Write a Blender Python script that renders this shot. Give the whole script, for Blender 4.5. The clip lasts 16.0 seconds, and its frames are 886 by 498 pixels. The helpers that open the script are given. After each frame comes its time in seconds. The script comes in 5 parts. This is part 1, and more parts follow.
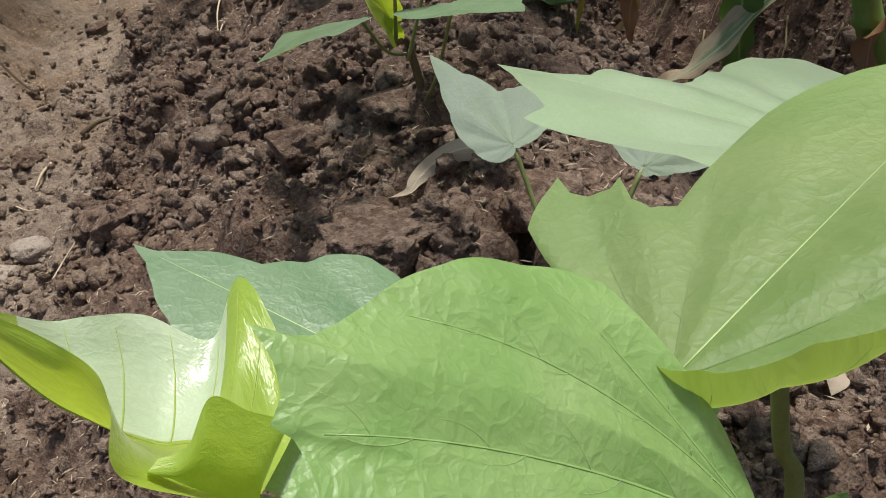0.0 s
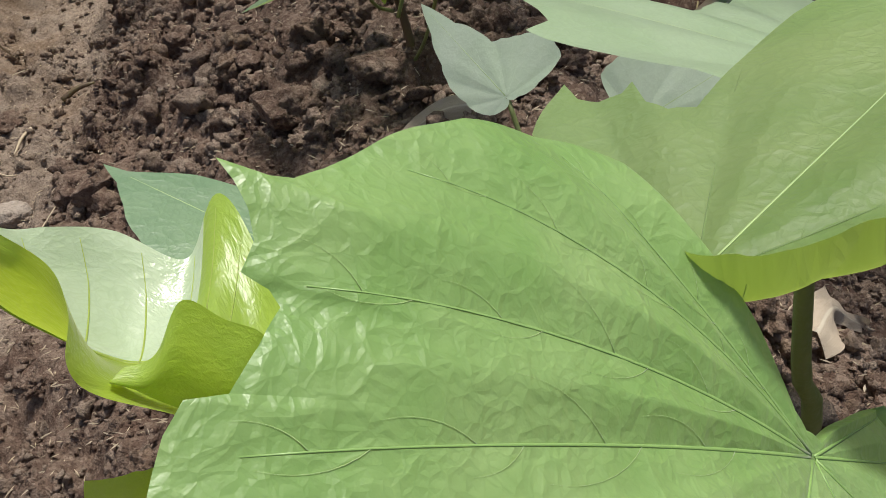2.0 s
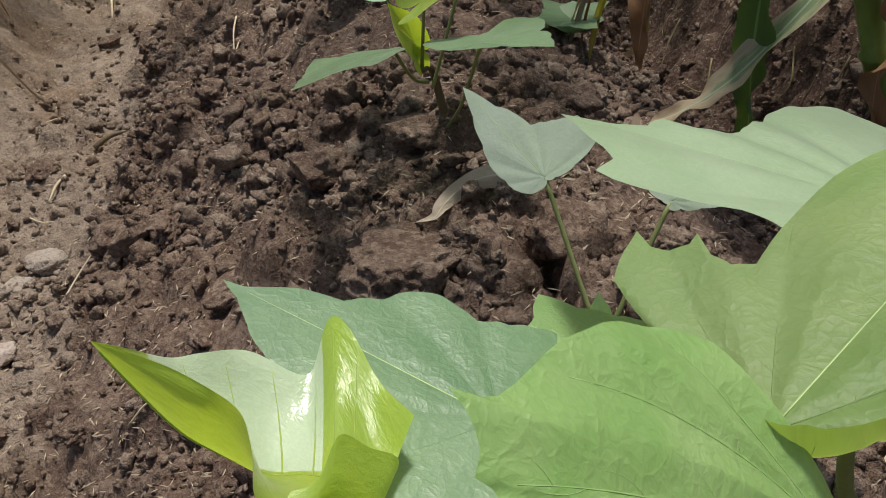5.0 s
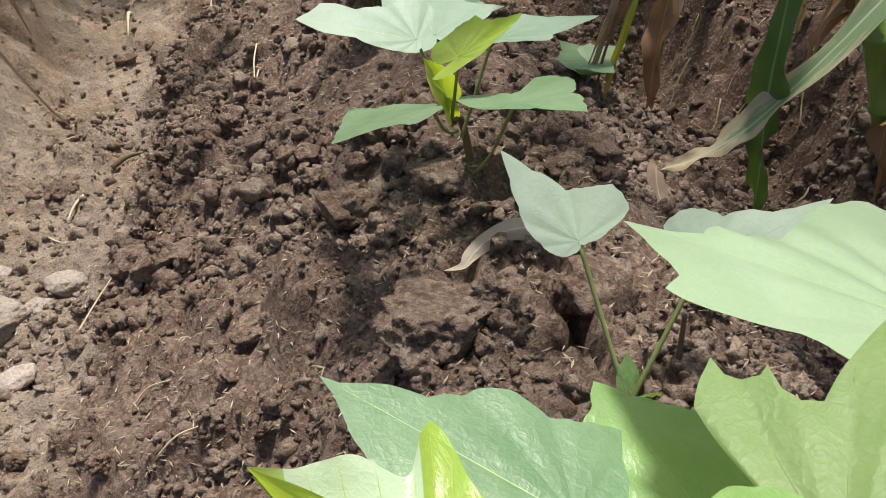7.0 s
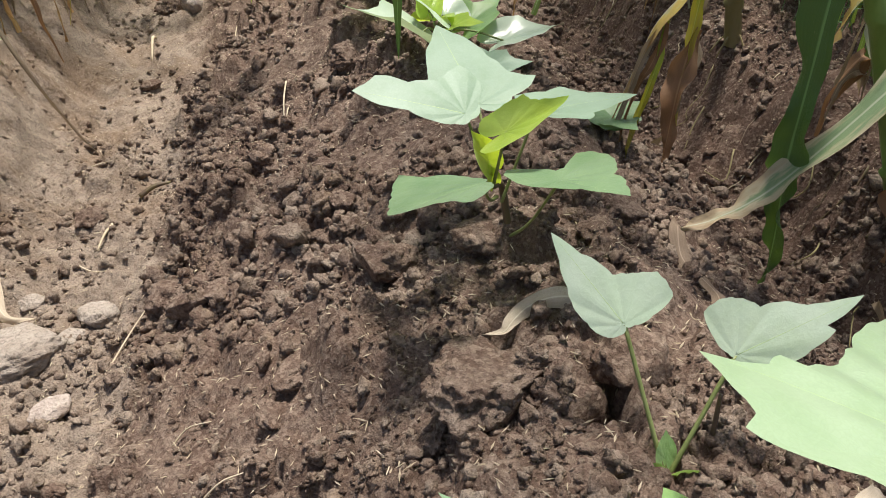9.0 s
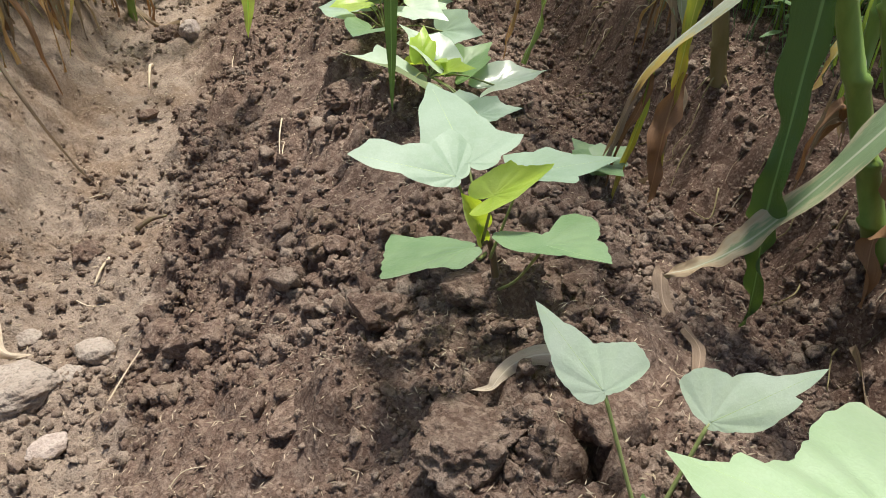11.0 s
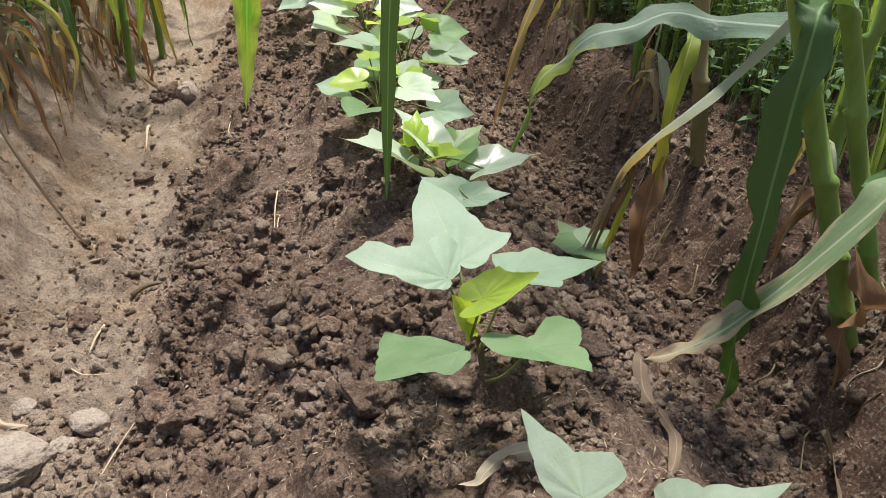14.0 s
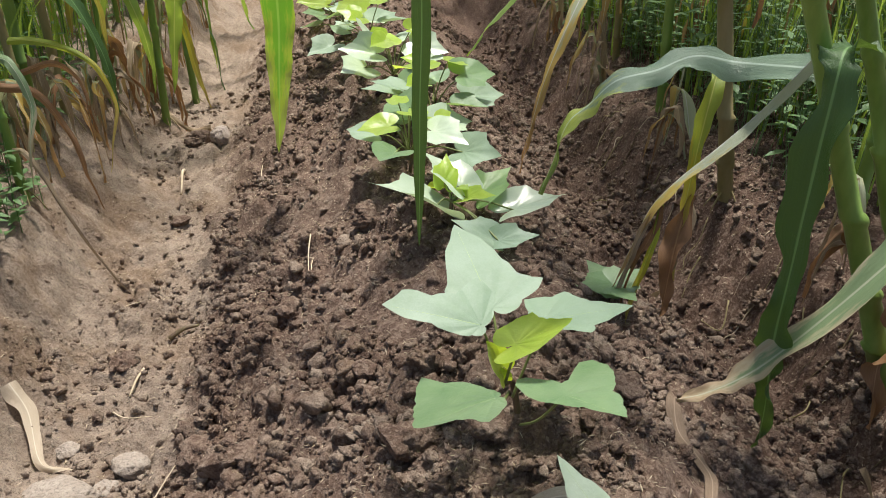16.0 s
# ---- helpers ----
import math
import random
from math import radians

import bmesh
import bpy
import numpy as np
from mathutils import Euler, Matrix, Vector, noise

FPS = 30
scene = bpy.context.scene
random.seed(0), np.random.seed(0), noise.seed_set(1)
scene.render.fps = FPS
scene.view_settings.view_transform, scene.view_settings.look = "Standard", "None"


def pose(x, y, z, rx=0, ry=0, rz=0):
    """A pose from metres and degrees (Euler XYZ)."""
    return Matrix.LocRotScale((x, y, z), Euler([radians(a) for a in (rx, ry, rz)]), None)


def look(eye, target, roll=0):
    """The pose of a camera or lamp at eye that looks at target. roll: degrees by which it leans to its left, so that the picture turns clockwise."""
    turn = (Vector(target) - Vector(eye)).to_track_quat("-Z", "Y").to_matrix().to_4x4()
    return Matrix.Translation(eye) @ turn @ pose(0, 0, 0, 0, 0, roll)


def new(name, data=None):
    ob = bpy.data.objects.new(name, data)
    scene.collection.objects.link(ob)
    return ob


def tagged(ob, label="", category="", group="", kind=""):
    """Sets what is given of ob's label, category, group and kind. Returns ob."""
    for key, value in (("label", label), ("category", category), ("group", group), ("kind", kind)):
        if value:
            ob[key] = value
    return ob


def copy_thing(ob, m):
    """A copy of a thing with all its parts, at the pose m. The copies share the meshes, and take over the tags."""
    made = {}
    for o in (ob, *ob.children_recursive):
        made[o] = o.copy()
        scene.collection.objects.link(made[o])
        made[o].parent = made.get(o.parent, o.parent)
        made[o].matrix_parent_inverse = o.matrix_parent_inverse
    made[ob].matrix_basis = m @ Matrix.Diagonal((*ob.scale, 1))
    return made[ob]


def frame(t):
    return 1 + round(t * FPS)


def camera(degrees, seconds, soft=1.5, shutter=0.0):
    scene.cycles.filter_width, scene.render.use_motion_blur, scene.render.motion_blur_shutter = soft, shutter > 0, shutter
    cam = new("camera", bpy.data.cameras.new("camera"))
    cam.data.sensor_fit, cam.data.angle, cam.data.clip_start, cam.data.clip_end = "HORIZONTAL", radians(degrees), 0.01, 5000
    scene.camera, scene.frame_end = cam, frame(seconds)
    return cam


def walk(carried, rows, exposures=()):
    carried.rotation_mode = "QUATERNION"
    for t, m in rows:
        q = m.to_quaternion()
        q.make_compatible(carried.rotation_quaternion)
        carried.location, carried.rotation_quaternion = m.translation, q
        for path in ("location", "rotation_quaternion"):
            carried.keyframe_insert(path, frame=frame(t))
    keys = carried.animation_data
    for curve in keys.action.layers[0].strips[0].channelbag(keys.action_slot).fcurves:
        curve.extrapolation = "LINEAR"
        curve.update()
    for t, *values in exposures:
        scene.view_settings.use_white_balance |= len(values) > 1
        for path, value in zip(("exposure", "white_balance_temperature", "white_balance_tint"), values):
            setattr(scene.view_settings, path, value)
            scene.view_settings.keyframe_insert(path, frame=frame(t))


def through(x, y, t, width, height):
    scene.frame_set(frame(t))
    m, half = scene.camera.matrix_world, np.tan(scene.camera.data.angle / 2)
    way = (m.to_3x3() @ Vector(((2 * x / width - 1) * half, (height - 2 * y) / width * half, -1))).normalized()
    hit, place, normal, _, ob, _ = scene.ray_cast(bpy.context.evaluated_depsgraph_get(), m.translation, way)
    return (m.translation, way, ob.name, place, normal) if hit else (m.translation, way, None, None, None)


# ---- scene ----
cam = camera(58.9, 16.0, 0.55)
PATH = [
    (0, (-0.004, 0.344, 0.427), (0.217, 1.917, -0.787), -5.2),
    (0.5, (-0.003, 0.344, 0.42), (0.234, 1.908, -0.803), -5.0),
    (1, (-0.003, 0.347, 0.412), (0.245, 1.892, -0.833), -4.5),
    (1.5, (-0.005, 0.347, 0.405), (0.24, 1.881, -0.855), -3.9),
    (2, (-0.007, 0.347, 0.405), (0.238, 1.884, -0.851), -4.0),
    (2.5, (-0.01, 0.347, 0.405), (0.245, 1.889, -0.843), -3.6),
    (3, (-0.013, 0.348, 0.41), (0.253, 1.894, -0.83), -3.3),
    (3.5, (-0.016, 0.345, 0.417), (0.238, 1.903, -0.811), -3.6),
    (4, (-0.019, 0.346, 0.418), (0.232, 1.91, -0.803), -3.7),
    (4.5, (-0.023, 0.341, 0.43), (0.216, 1.923, -0.77), -3.9),
    (6.8, (-0.056, 0.347, 0.482), (0.208, 1.95, -0.684), -1.9),
    (7, (-0.058, 0.347, 0.486), (0.202, 1.955, -0.675), -1.6),
    (7.5, (-0.07, 0.34, 0.504), (0.194, 1.957, -0.642), -1.1),
    (8, (-0.089, 0.347, 0.514), (0.155, 1.966, -0.634), -0.8),
    (8.5, (-0.097, 0.35, 0.531), (0.179, 1.971, -0.607), 0.6),
    (9, (-0.104, 0.351, 0.549), (0.173, 1.975, -0.585), 0.6),
    (11.5, (-0.103, 0.35, 0.624), (0.212, 1.993, -0.471), 2.0),
    (12, (-0.107, 0.338, 0.643), (0.224, 1.988, -0.436), 2.7),
    (12.5, (-0.118, 0.35, 0.652), (0.219, 2.011, -0.411), 3.5),
    (13, (-0.116, 0.347, 0.664), (0.231, 2.02, -0.374), 3.4),
    (13.5, (-0.112, 0.345, 0.675), (0.237, 2.031, -0.343), 3.0),
    (14, (-0.113, 0.344, 0.684), (0.229, 2.032, -0.332), 3.1),
    (14.5, (-0.116, 0.34, 0.692), (0.19, 2.042, -0.314), 2.2),
    (15, (-0.117, 0.337, 0.704), (0.172, 2.059, -0.271), 1.4),
    (15.5, (-0.12, 0.334, 0.71), (0.17, 2.069, -0.242), 1.4),
    (16, (-0.124, 0.335, 0.711), (0.156, 2.073, -0.238), 1.1),
]
walk(cam, [(t, look(eye, target, roll)) for t, eye, target, roll in PATH], [(0, 0.10), (2.5, 0.0), (4.5, -0.10), (7, 0.54), (9, 0.63), (11.5, 0.62), (16, 0.52)])

# ---- daylight: high, veiled sun ahead and to the right under a bright hazy sky ----
SUN_EL, SUN_AZ = 74.0, 22.0
world = bpy.data.worlds.new("sky")
scene.world = world
world.use_nodes = True
_n = world.node_tree.nodes
_sky = _n.new("ShaderNodeTexSky")
_sky.sky_type = "NISHITA"
_sky.sun_disc = False
_sky.sun_elevation, _sky.sun_rotation = radians(SUN_EL), radians(SUN_AZ)
_sky.air_density, _sky.dust_density = 1.0, 4.0
_n["Background"].inputs[1].default_value = 0.10
world.node_tree.links.new(_sky.outputs[0], _n["Background"].inputs[0])
_sun = bpy.data.lights.new("sun", "SUN")
_sun.energy, _sun.angle, _sun.color = 4.3, radians(7), (1.0, 0.96, 0.9)
_d = Vector((math.sin(radians(SUN_AZ)) * math.cos(radians(SUN_EL)), math.cos(radians(SUN_AZ)) * math.cos(radians(SUN_EL)), math.sin(radians(SUN_EL))))
new("sun", _sun).matrix_world = look(_d * 20, (0, 0, 0))


# ---- materials ----
class Nodes:
    """Short hand for a node material."""

    def __init__(self, name):
        self.mat = bpy.data.materials.new(name)
        self.mat.use_nodes = True
        self.tree = self.mat.node_tree
        self.tree.nodes.clear()
        self.out = self.add("ShaderNodeOutputMaterial")

    def add(self, kind, operation=""):
        n = self.tree.nodes.new(kind)
        if operation:
            n.operation = operation
        return n

    def link(self, a, b):
        self.tree.links.new(a, b)

    def put(self, socket, v):
        if isinstance(v, (int, float)):
            socket.default_value = v
        elif isinstance(v, tuple):
            socket.default_value = v if len(v) == len(socket.default_value) else (*v, 1)
        else:
            self.link(v, socket)

    def coords(self, which="Object"):
        return self.add("ShaderNodeTexCoord").outputs[which]

    def scaled(self, vec, s):
        m = self.add("ShaderNodeMapping")
        self.link(vec, m.inputs[0])
        m.inputs["Scale"].default_value = s if isinstance(s, tuple) else (s, s, s)
        return m.outputs[0]

    def noise(self, vec, scale, detail=4.0, rough=0.55):
        n = self.add("ShaderNodeTexNoise")
        if vec is not None:
            self.link(vec, n.inputs["Vector"])
        n.inputs["Scale"].default_value, n.inputs["Detail"].default_value, n.inputs["Roughness"].default_value = scale, detail, rough
        return n.outputs["Fac"]

    def voronoi(self, vec, scale, feature="F1"):
        n = self.add("ShaderNodeTexVoronoi")
        n.feature = feature
        if vec is not None:
            self.link(vec, n.inputs["Vector"])
        n.inputs["Scale"].default_value = scale
        return n.outputs["Distance"]

    def ramp(self, fac, *stops):
        r = self.add("ShaderNodeValToRGB")
        self.link(fac, r.inputs[0])
        el = r.color_ramp.elements
        while len(el) < len(stops):
            el.new(0.5)
        for e, (p, c) in zip(el, stops):
            e.position = p
            e.color = (c, c, c, 1) if isinstance(c, (int, float)) else (*c, 1)
        return r.outputs[0]

    def mix(self, fac, a, b, blend="MIX"):
        m = self.add("ShaderNodeMix")
        m.data_type, m.blend_type = "RGBA", blend
        self.put(m.inputs[0], fac)
        self.put(m.inputs[6], a)
        self.put(m.inputs[7], b)
        return m.outputs[2]

    def math(self, op, a, b=0.0, c=0.0):
        m = self.add("ShaderNodeMath", operation=op)
        self.put(m.inputs[0], a)
        self.put(m.inputs[1], b)
        self.put(m.inputs[2], c)
        return m.outputs[0]

    def attr(self, name):
        n = self.add("ShaderNodeAttribute")
        n.attribute_name = name
        return n.outputs

    def rand(self):
        return self.add("ShaderNodeObjectInfo").outputs["Random"]

    def island(self):
        return self.add("ShaderNodeNewGeometry").outputs["Random Per Island"]

    def bump(self, height, strength, distance, normal=None):
        b = self.add("ShaderNodeBump")
        self.link(height, b.inputs["Height"])
        b.inputs["Strength"].default_value, b.inputs["Distance"].default_value = strength, distance
        if normal is not None:
            self.link(normal, b.inputs["Normal"])
        return b.outputs[0]

    def principled(self, color, rough, spec=0.5, normal=None):
        p = self.add("ShaderNodeBsdfPrincipled")
        self.put(p.inputs["Base Color"], color)
        self.put(p.inputs["Roughness"], rough)
        self.put(p.inputs["Specular IOR Level"], spec)
        if normal is not None:
            self.link(normal, p.inputs["Normal"])
        return p.outputs[0]

    def done(self, shader):
        self.link(shader, self.out.inputs[0])
        return self.mat


def soil_material(name, clod=False, dry=0.0):
    """Volcanic brown loam: dark moist crumbs, darker where the bump noise is low, paler dusty skin where it is trodden
    (attribute dust).
    """
    k = Nodes(name)
    v = k.coords()
    big = k.noise(v, 5.0, 5, 0.6)
    mid = k.noise(v, 30.0, 5, 0.6)
    crumb = k.noise(v, 150.0, 4, 0.6)
    fine = k.noise(v, 420.0, 4, 0.65)
    dark = k.mix(k.ramp(mid, (0.34, 0.0), (0.68, 1.0)), (0.120, 0.076, 0.055), (0.228, 0.160, 0.121))
    dark = k.mix(k.ramp(crumb, (0.55, 0.0), (0.70, 0.7)), dark, (0.360, 0.275, 0.214))
    # darker in the low parts of the crumb noise, which also drives the bump
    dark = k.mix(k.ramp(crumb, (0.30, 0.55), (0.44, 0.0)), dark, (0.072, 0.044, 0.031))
    pale = k.mix(k.ramp(mid, (0.34, 0.0), (0.68, 1.0)), (0.285, 0.220, 0.166), (0.400, 0.325, 0.252))
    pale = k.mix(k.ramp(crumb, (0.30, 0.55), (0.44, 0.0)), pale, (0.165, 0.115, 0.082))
    ochre = k.mix(k.ramp(big, (0.50, 0.0), (0.64, 0.9)), pale, (0.265, 0.190, 0.125))
    if clod:
        dust = k.math("ADD", k.math("MULTIPLY", k.math("POWER", k.island(), 1.5), 0.55), dry)
    else:
        dust = k.attr("dust")["Fac"]
    edge = k.math("ADD", dust, k.math("MULTIPLY", k.math("SUBTRACT", mid, 0.5), 0.9))
    col = k.mix(k.ramp(edge, (0.2, 0.0), (0.75, 1.0)), dark, ochre)
    col = k.mix(k.math("MULTIPLY", k.ramp(big, (0.4, 0.0), (0.7, 1.0)), 0.3), col, (0.125, 0.074, 0.052))
    if not clod:
        # shade of the maize over the trench, painted into the soil colour
        col = k.mix(k.math("MULTIPLY", k.attr("trench_shade")["Fac"], 0.6), col, (0.098, 0.056, 0.040))
    grit = k.ramp(k.voronoi(v, 420.0), (0.0, 1.0), (0.13, 0.0))
    col = k.mix(k.math("MULTIPLY", grit, k.ramp(k.noise(v, 90.0, 2), (0.52, 0.0), (0.64, 0.7))), col, (0.46, 0.39, 0.29))
    # likewise darker in the low parts of the fine noise
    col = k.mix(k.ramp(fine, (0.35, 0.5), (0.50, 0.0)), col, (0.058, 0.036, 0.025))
    cell = k.add("ShaderNodeTexVoronoi")
    k.link(v, cell.inputs["Vector"])
    cell.inputs["Scale"].default_value = 210.0
    tone = k.add("ShaderNodeSeparateXYZ")
    k.link(cell.outputs["Color"], tone.inputs[0])
    col = k.mix(k.ramp(tone.outputs[0], (0.55, 0.0), (0.95, 0.40)), col, (0.390, 0.300, 0.230))
    col = k.mix(k.ramp(tone.outputs[1], (0.70, 0.0), (0.95, 0.30)), col, (0.085, 0.053, 0.038))
    n = k.bump(mid, 0.8, 0.010)
    n = k.bump(crumb, 1.0, 0.0065, n)
    n = k.bump(fine, 1.0, 0.0030, n)
    return k.done(k.principled(col, 0.93, 0.18, n))


def rock_material(name, a, b):
    k = Nodes(name)
    v = k.coords()
    m = k.noise(v, 28.0, 7, 0.65)
    f = k.noise(v, 190.0, 4, 0.6)
    col = k.mix(k.ramp(m, (0.3, 0.0), (0.7, 1.0)), a, b)
    col = k.mix(k.ramp(f, (0.32, 0.6), (0.5, 0.0)), col, tuple(0.45 * c for c in a))
    col = k.mix(k.ramp(k.noise(v, 14.0, 3), (0.52, 0.0), (0.68, 0.7)), col, (0.20, 0.145, 0.105))
    n = k.bump(f, 1.0, 0.004, k.bump(m, 1.0, 0.014))
    return k.done(k.principled(col, 0.85, 0.3, n))


def leaf_material(name, light, deep, through, rough=0.42, share=0.38, quilt=1.0, spec=0.55, tip=None, sheen=0.35):
    """A soft living leaf: waxy top, light shining through, quilted between a fine net of veins (UV in leaf lengths)."""
    k = Nodes(name)
    uv = k.add("ShaderNodeUVMap").outputs[0]
    warp = k.add("ShaderNodeVectorMath", operation="ADD")
    k.link(uv, warp.inputs[0])
    nz = k.add("ShaderNodeTexNoise")
    k.link(uv, nz.inputs["Vector"])
    nz.inputs["Scale"].default_value = 9.0
    sc = k.add("ShaderNodeVectorMath", operation="SCALE")
    k.link(nz.outputs["Color"], sc.inputs[0])
    sc.inputs["Scale"].default_value = 0.07
    k.link(sc.outputs[0], warp.inputs[1])
    w = warp.outputs[0]
    net = k.voronoi(w, 16.0, "DISTANCE_TO_EDGE")
    net2 = k.voronoi(w, 46.0, "DISTANCE_TO_EDGE")
    big = k.noise(uv, 2.6, 4, 0.6)
    grain = k.noise(uv, 120.0, 3, 0.6)
    col = k.mix(k.ramp(big, (0.34, 0.0), (0.64, 1.0)), deep, light)
    col = k.mix(k.ramp(k.noise(uv, 0.9, 2), (0.45, 0.0), (0.7, 0.5)), col, tuple(0.5 * a + 0.5 * b for a, b in zip(light, (0.36, 0.46, 0.30))))
    col = k.mix(k.ramp(net, (0.0, 0.12), (0.09, 0.0)), col, tuple(1.3 * c for c in light))
    col = k.mix(k.ramp(net2, (0.0, 0.18), (0.12, 0.0)), col, tuple(0.75 * c for c in deep))
    col = k.mix(k.math("MULTIPLY", k.rand(), 0.35), col, deep)
    col = k.mix(k.ramp(grain, (0.62, 0.0), (0.8, 0.35)), col, light)
    if tip:
        far = k.add("ShaderNodeSeparateXYZ")
        k.link(uv, far.inputs[0])
        edge = k.math("ADD", far.outputs[0], k.math("MULTIPLY", k.math("SUBTRACT", big, 0.5), 0.5))
        col = k.mix(k.ramp(edge, (tip[0], 0.0), (tip[1], 1.0)), col, tip[2])
    n = k.bump(k.ramp(net, (0.0, 0.0), (0.25, 1.0)), 0.30 * quilt, 0.0016)
    n = k.bump(k.ramp(net2, (0.0, 0.0), (0.3, 1.0)), 0.32 * quilt, 0.0007, n)
    n = k.bump(k.noise(uv, 34.0, 3, 0.55), 0.40 * quilt, 0.0012, n)
    n = k.bump(k.noise(uv, 4.0, 2), 0.32 * quilt, 0.009, n)
    n = k.bump(grain, 0.12, 0.0004, n)
    p = k.principled(col, rough, spec, n)
    p.node.inputs["Sheen Weight"].default_value, p.node.inputs["Sheen Roughness"].default_value = sheen, 0.45
    t = k.add("ShaderNodeBsdfTranslucent")
    k.link(k.mix(0.5, col, through), t.inputs[0])
    k.link(n, t.inputs["Normal"])
    m = k.add("ShaderNodeMixShader")
    m.inputs[0].default_value = share
    k.link(p, m.inputs[1])
    k.link(t.outputs[0], m.inputs[2])
    return k.done(m.outputs[0])


def blade_material(name, light, deep, through, share=0.3, rough=0.45, dry=None):
    """A maize blade: fine lines along it, pale midrib; UV x along, y across (-0.5 to 0.5)."""
    k = Nodes(name)
    uv = k.add("ShaderNodeUVMap").outputs[0]
    lines = k.noise(k.scaled(uv, (3.0, 60.0, 1.0)), 3.0, 3, 0.6)
    blot = k.noise(k.scaled(uv, (6.0, 2.0, 1.0)), 3.0, 4, 0.6)
    col = k.mix(k.ramp(lines, (0.35, 0.0), (0.65, 1.0)), deep, light)
    col = k.mix(k.math("MULTIPLY", k.rand(), 0.4), col, deep)
    sep = k.add("ShaderNodeSeparateXYZ")
    k.link(uv, sep.inputs[0])
    rib = k.math("ABSOLUTE", sep.outputs[1])
    if dry:
        e = k.math("ADD", k.math("ADD", sep.outputs[0], k.math("MULTIPLY", rib, dry[3])), k.math("MULTIPLY", k.math("SUBTRACT", blot, 0.5), 0.6))
        col = k.mix(k.ramp(e, (dry[0] - 0.1, 0.0), (dry[0] + 0.03, 1.0)), col, dry[1])
        col = k.mix(k.ramp(e, (dry[0] + 0.06, 0.0), (dry[0] + 0.3, 1.0)), col, dry[2])
    col = k.mix(k.ramp(rib, (0.02, 0.75), (0.05, 0.0)), col, tuple(min(1.3 * c + 0.02, 0.75) if light[0] > light[1] else min(0.6, 2.0 * c + 0.05) for c in light))
    spots = k.ramp(k.voronoi(k.scaled(uv, (40.0, 12.0, 1.0)), 1.6), (0.05, 0.5), (0.13, 0.0))
    col = k.mix(k.math("MULTIPLY", spots, k.ramp(blot, (0.5, 0.0), (0.65, 1.0))), col, (0.36, 0.33, 0.2))
    n = k.bump(lines, 0.5, 0.0012)
    n = k.bump(blot, 0.4, 0.004, n)
    p = k.principled(col, rough, 0.5, n)
    t = k.add("ShaderNodeBsdfTranslucent")
    k.link(k.mix(0.5, col, through), t.inputs[0])
    m = k.add("ShaderNodeMixShader")
    m.inputs[0].default_value = share
    k.link(p, m.inputs[1])
    k.link(t.outputs[0], m.inputs[2])
    return k.done(m.outputs[0])


def stem_material(name, a, b, along=9.0, rough=0.5):
    k = Nodes(name)
    v = k.coords()
    m = k.noise(k.scaled(v, (1.0, 1.0, 0.25)), along * 6, 5, 0.6)
    f = k.noise(v, 380.0, 3)
    col = k.mix(k.ramp(m, (0.35, 0.0), (0.65, 1.0)), a, b)
    col = k.mix(k.ramp(f, (0.6, 0.0), (0.8, 0.4)), col, b)
    n = k.bump(f, 0.4, 0.0008, k.bump(m, 0.5, 0.002))
    return k.done(k.principled(col, rough, 0.45, n))


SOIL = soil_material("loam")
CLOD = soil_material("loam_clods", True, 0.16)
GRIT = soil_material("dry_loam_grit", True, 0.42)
ROCK = rock_material("grey_brown_stone", (0.30, 0.245, 0.195), (0.46, 0.40, 0.335))
PALE_ROCK = rock_material("pale_stone", (0.36, 0.29, 0.24), (0.55, 0.47, 0.41))
LEAF = leaf_material("sweet_potato_leaf", (0.300, 0.470, 0.170), (0.190, 0.365, 0.110), (0.52, 0.77, 0.08), rough=0.38, spec=0.7, quilt=0.4)
LEAF_NEAR = leaf_material("near_green_leaf", (0.385, 0.545, 0.220), (0.195, 0.385, 0.095), (0.70, 0.88, 0.08), rough=0.40, share=0.36, spec=0.75, quilt=0.42, sheen=0.22)
# base colour made cooler and paler to carry the sky's bluish sheen
LEAF_COOL = leaf_material("bluish_sky_sheen_leaf", (0.300, 0.405, 0.295), (0.215, 0.320, 0.208), (0.46, 0.62, 0.16), rough=0.50, share=0.28, spec=0.42, quilt=0.13, sheen=0.3)
LEAF_YOUNG = leaf_material("young_yellow_green_leaf", (0.460, 0.600, 0.080), (0.330, 0.500, 0.050), (0.80, 0.96, 0.02), rough=0.30, share=0.50, spec=0.6, quilt=0.25)
LEAF_FRESH = leaf_material("fresh_pale_leaf", (0.400, 0.520, 0.335), (0.300, 0.430, 0.235), (0.56, 0.74, 0.10), rough=0.40, share=0.32, spec=0.6, quilt=0.2)
# glossy inner face; the whitish sky reflection is put into its base colour
LEAF_SHEEN = leaf_material("young_leaf_painted_sky_sheen", (0.500, 0.600, 0.420), (0.400, 0.520, 0.300), (0.66, 0.86, 0.20), rough=0.26, share=0.2, spec=1.0, quilt=0.3, sheen=0.6)
LEAF_BLUE = leaf_material("deep_bluish_leaf", (0.185, 0.295, 0.160), (0.120, 0.225, 0.112), (0.30, 0.45, 0.09), rough=0.42, share=0.25, spec=0.5, sheen=0.2, quilt=0.35)
# nearly white base colour stands in for bright sky reflected off the blade
LEAF_PALE = leaf_material("pale_sky_sheen_leaf", (0.540, 0.640, 0.490), (0.430, 0.550, 0.375), (0.52, 0.68, 0.18), rough=0.28, share=0.26, spec=1.0, quilt=0.13)
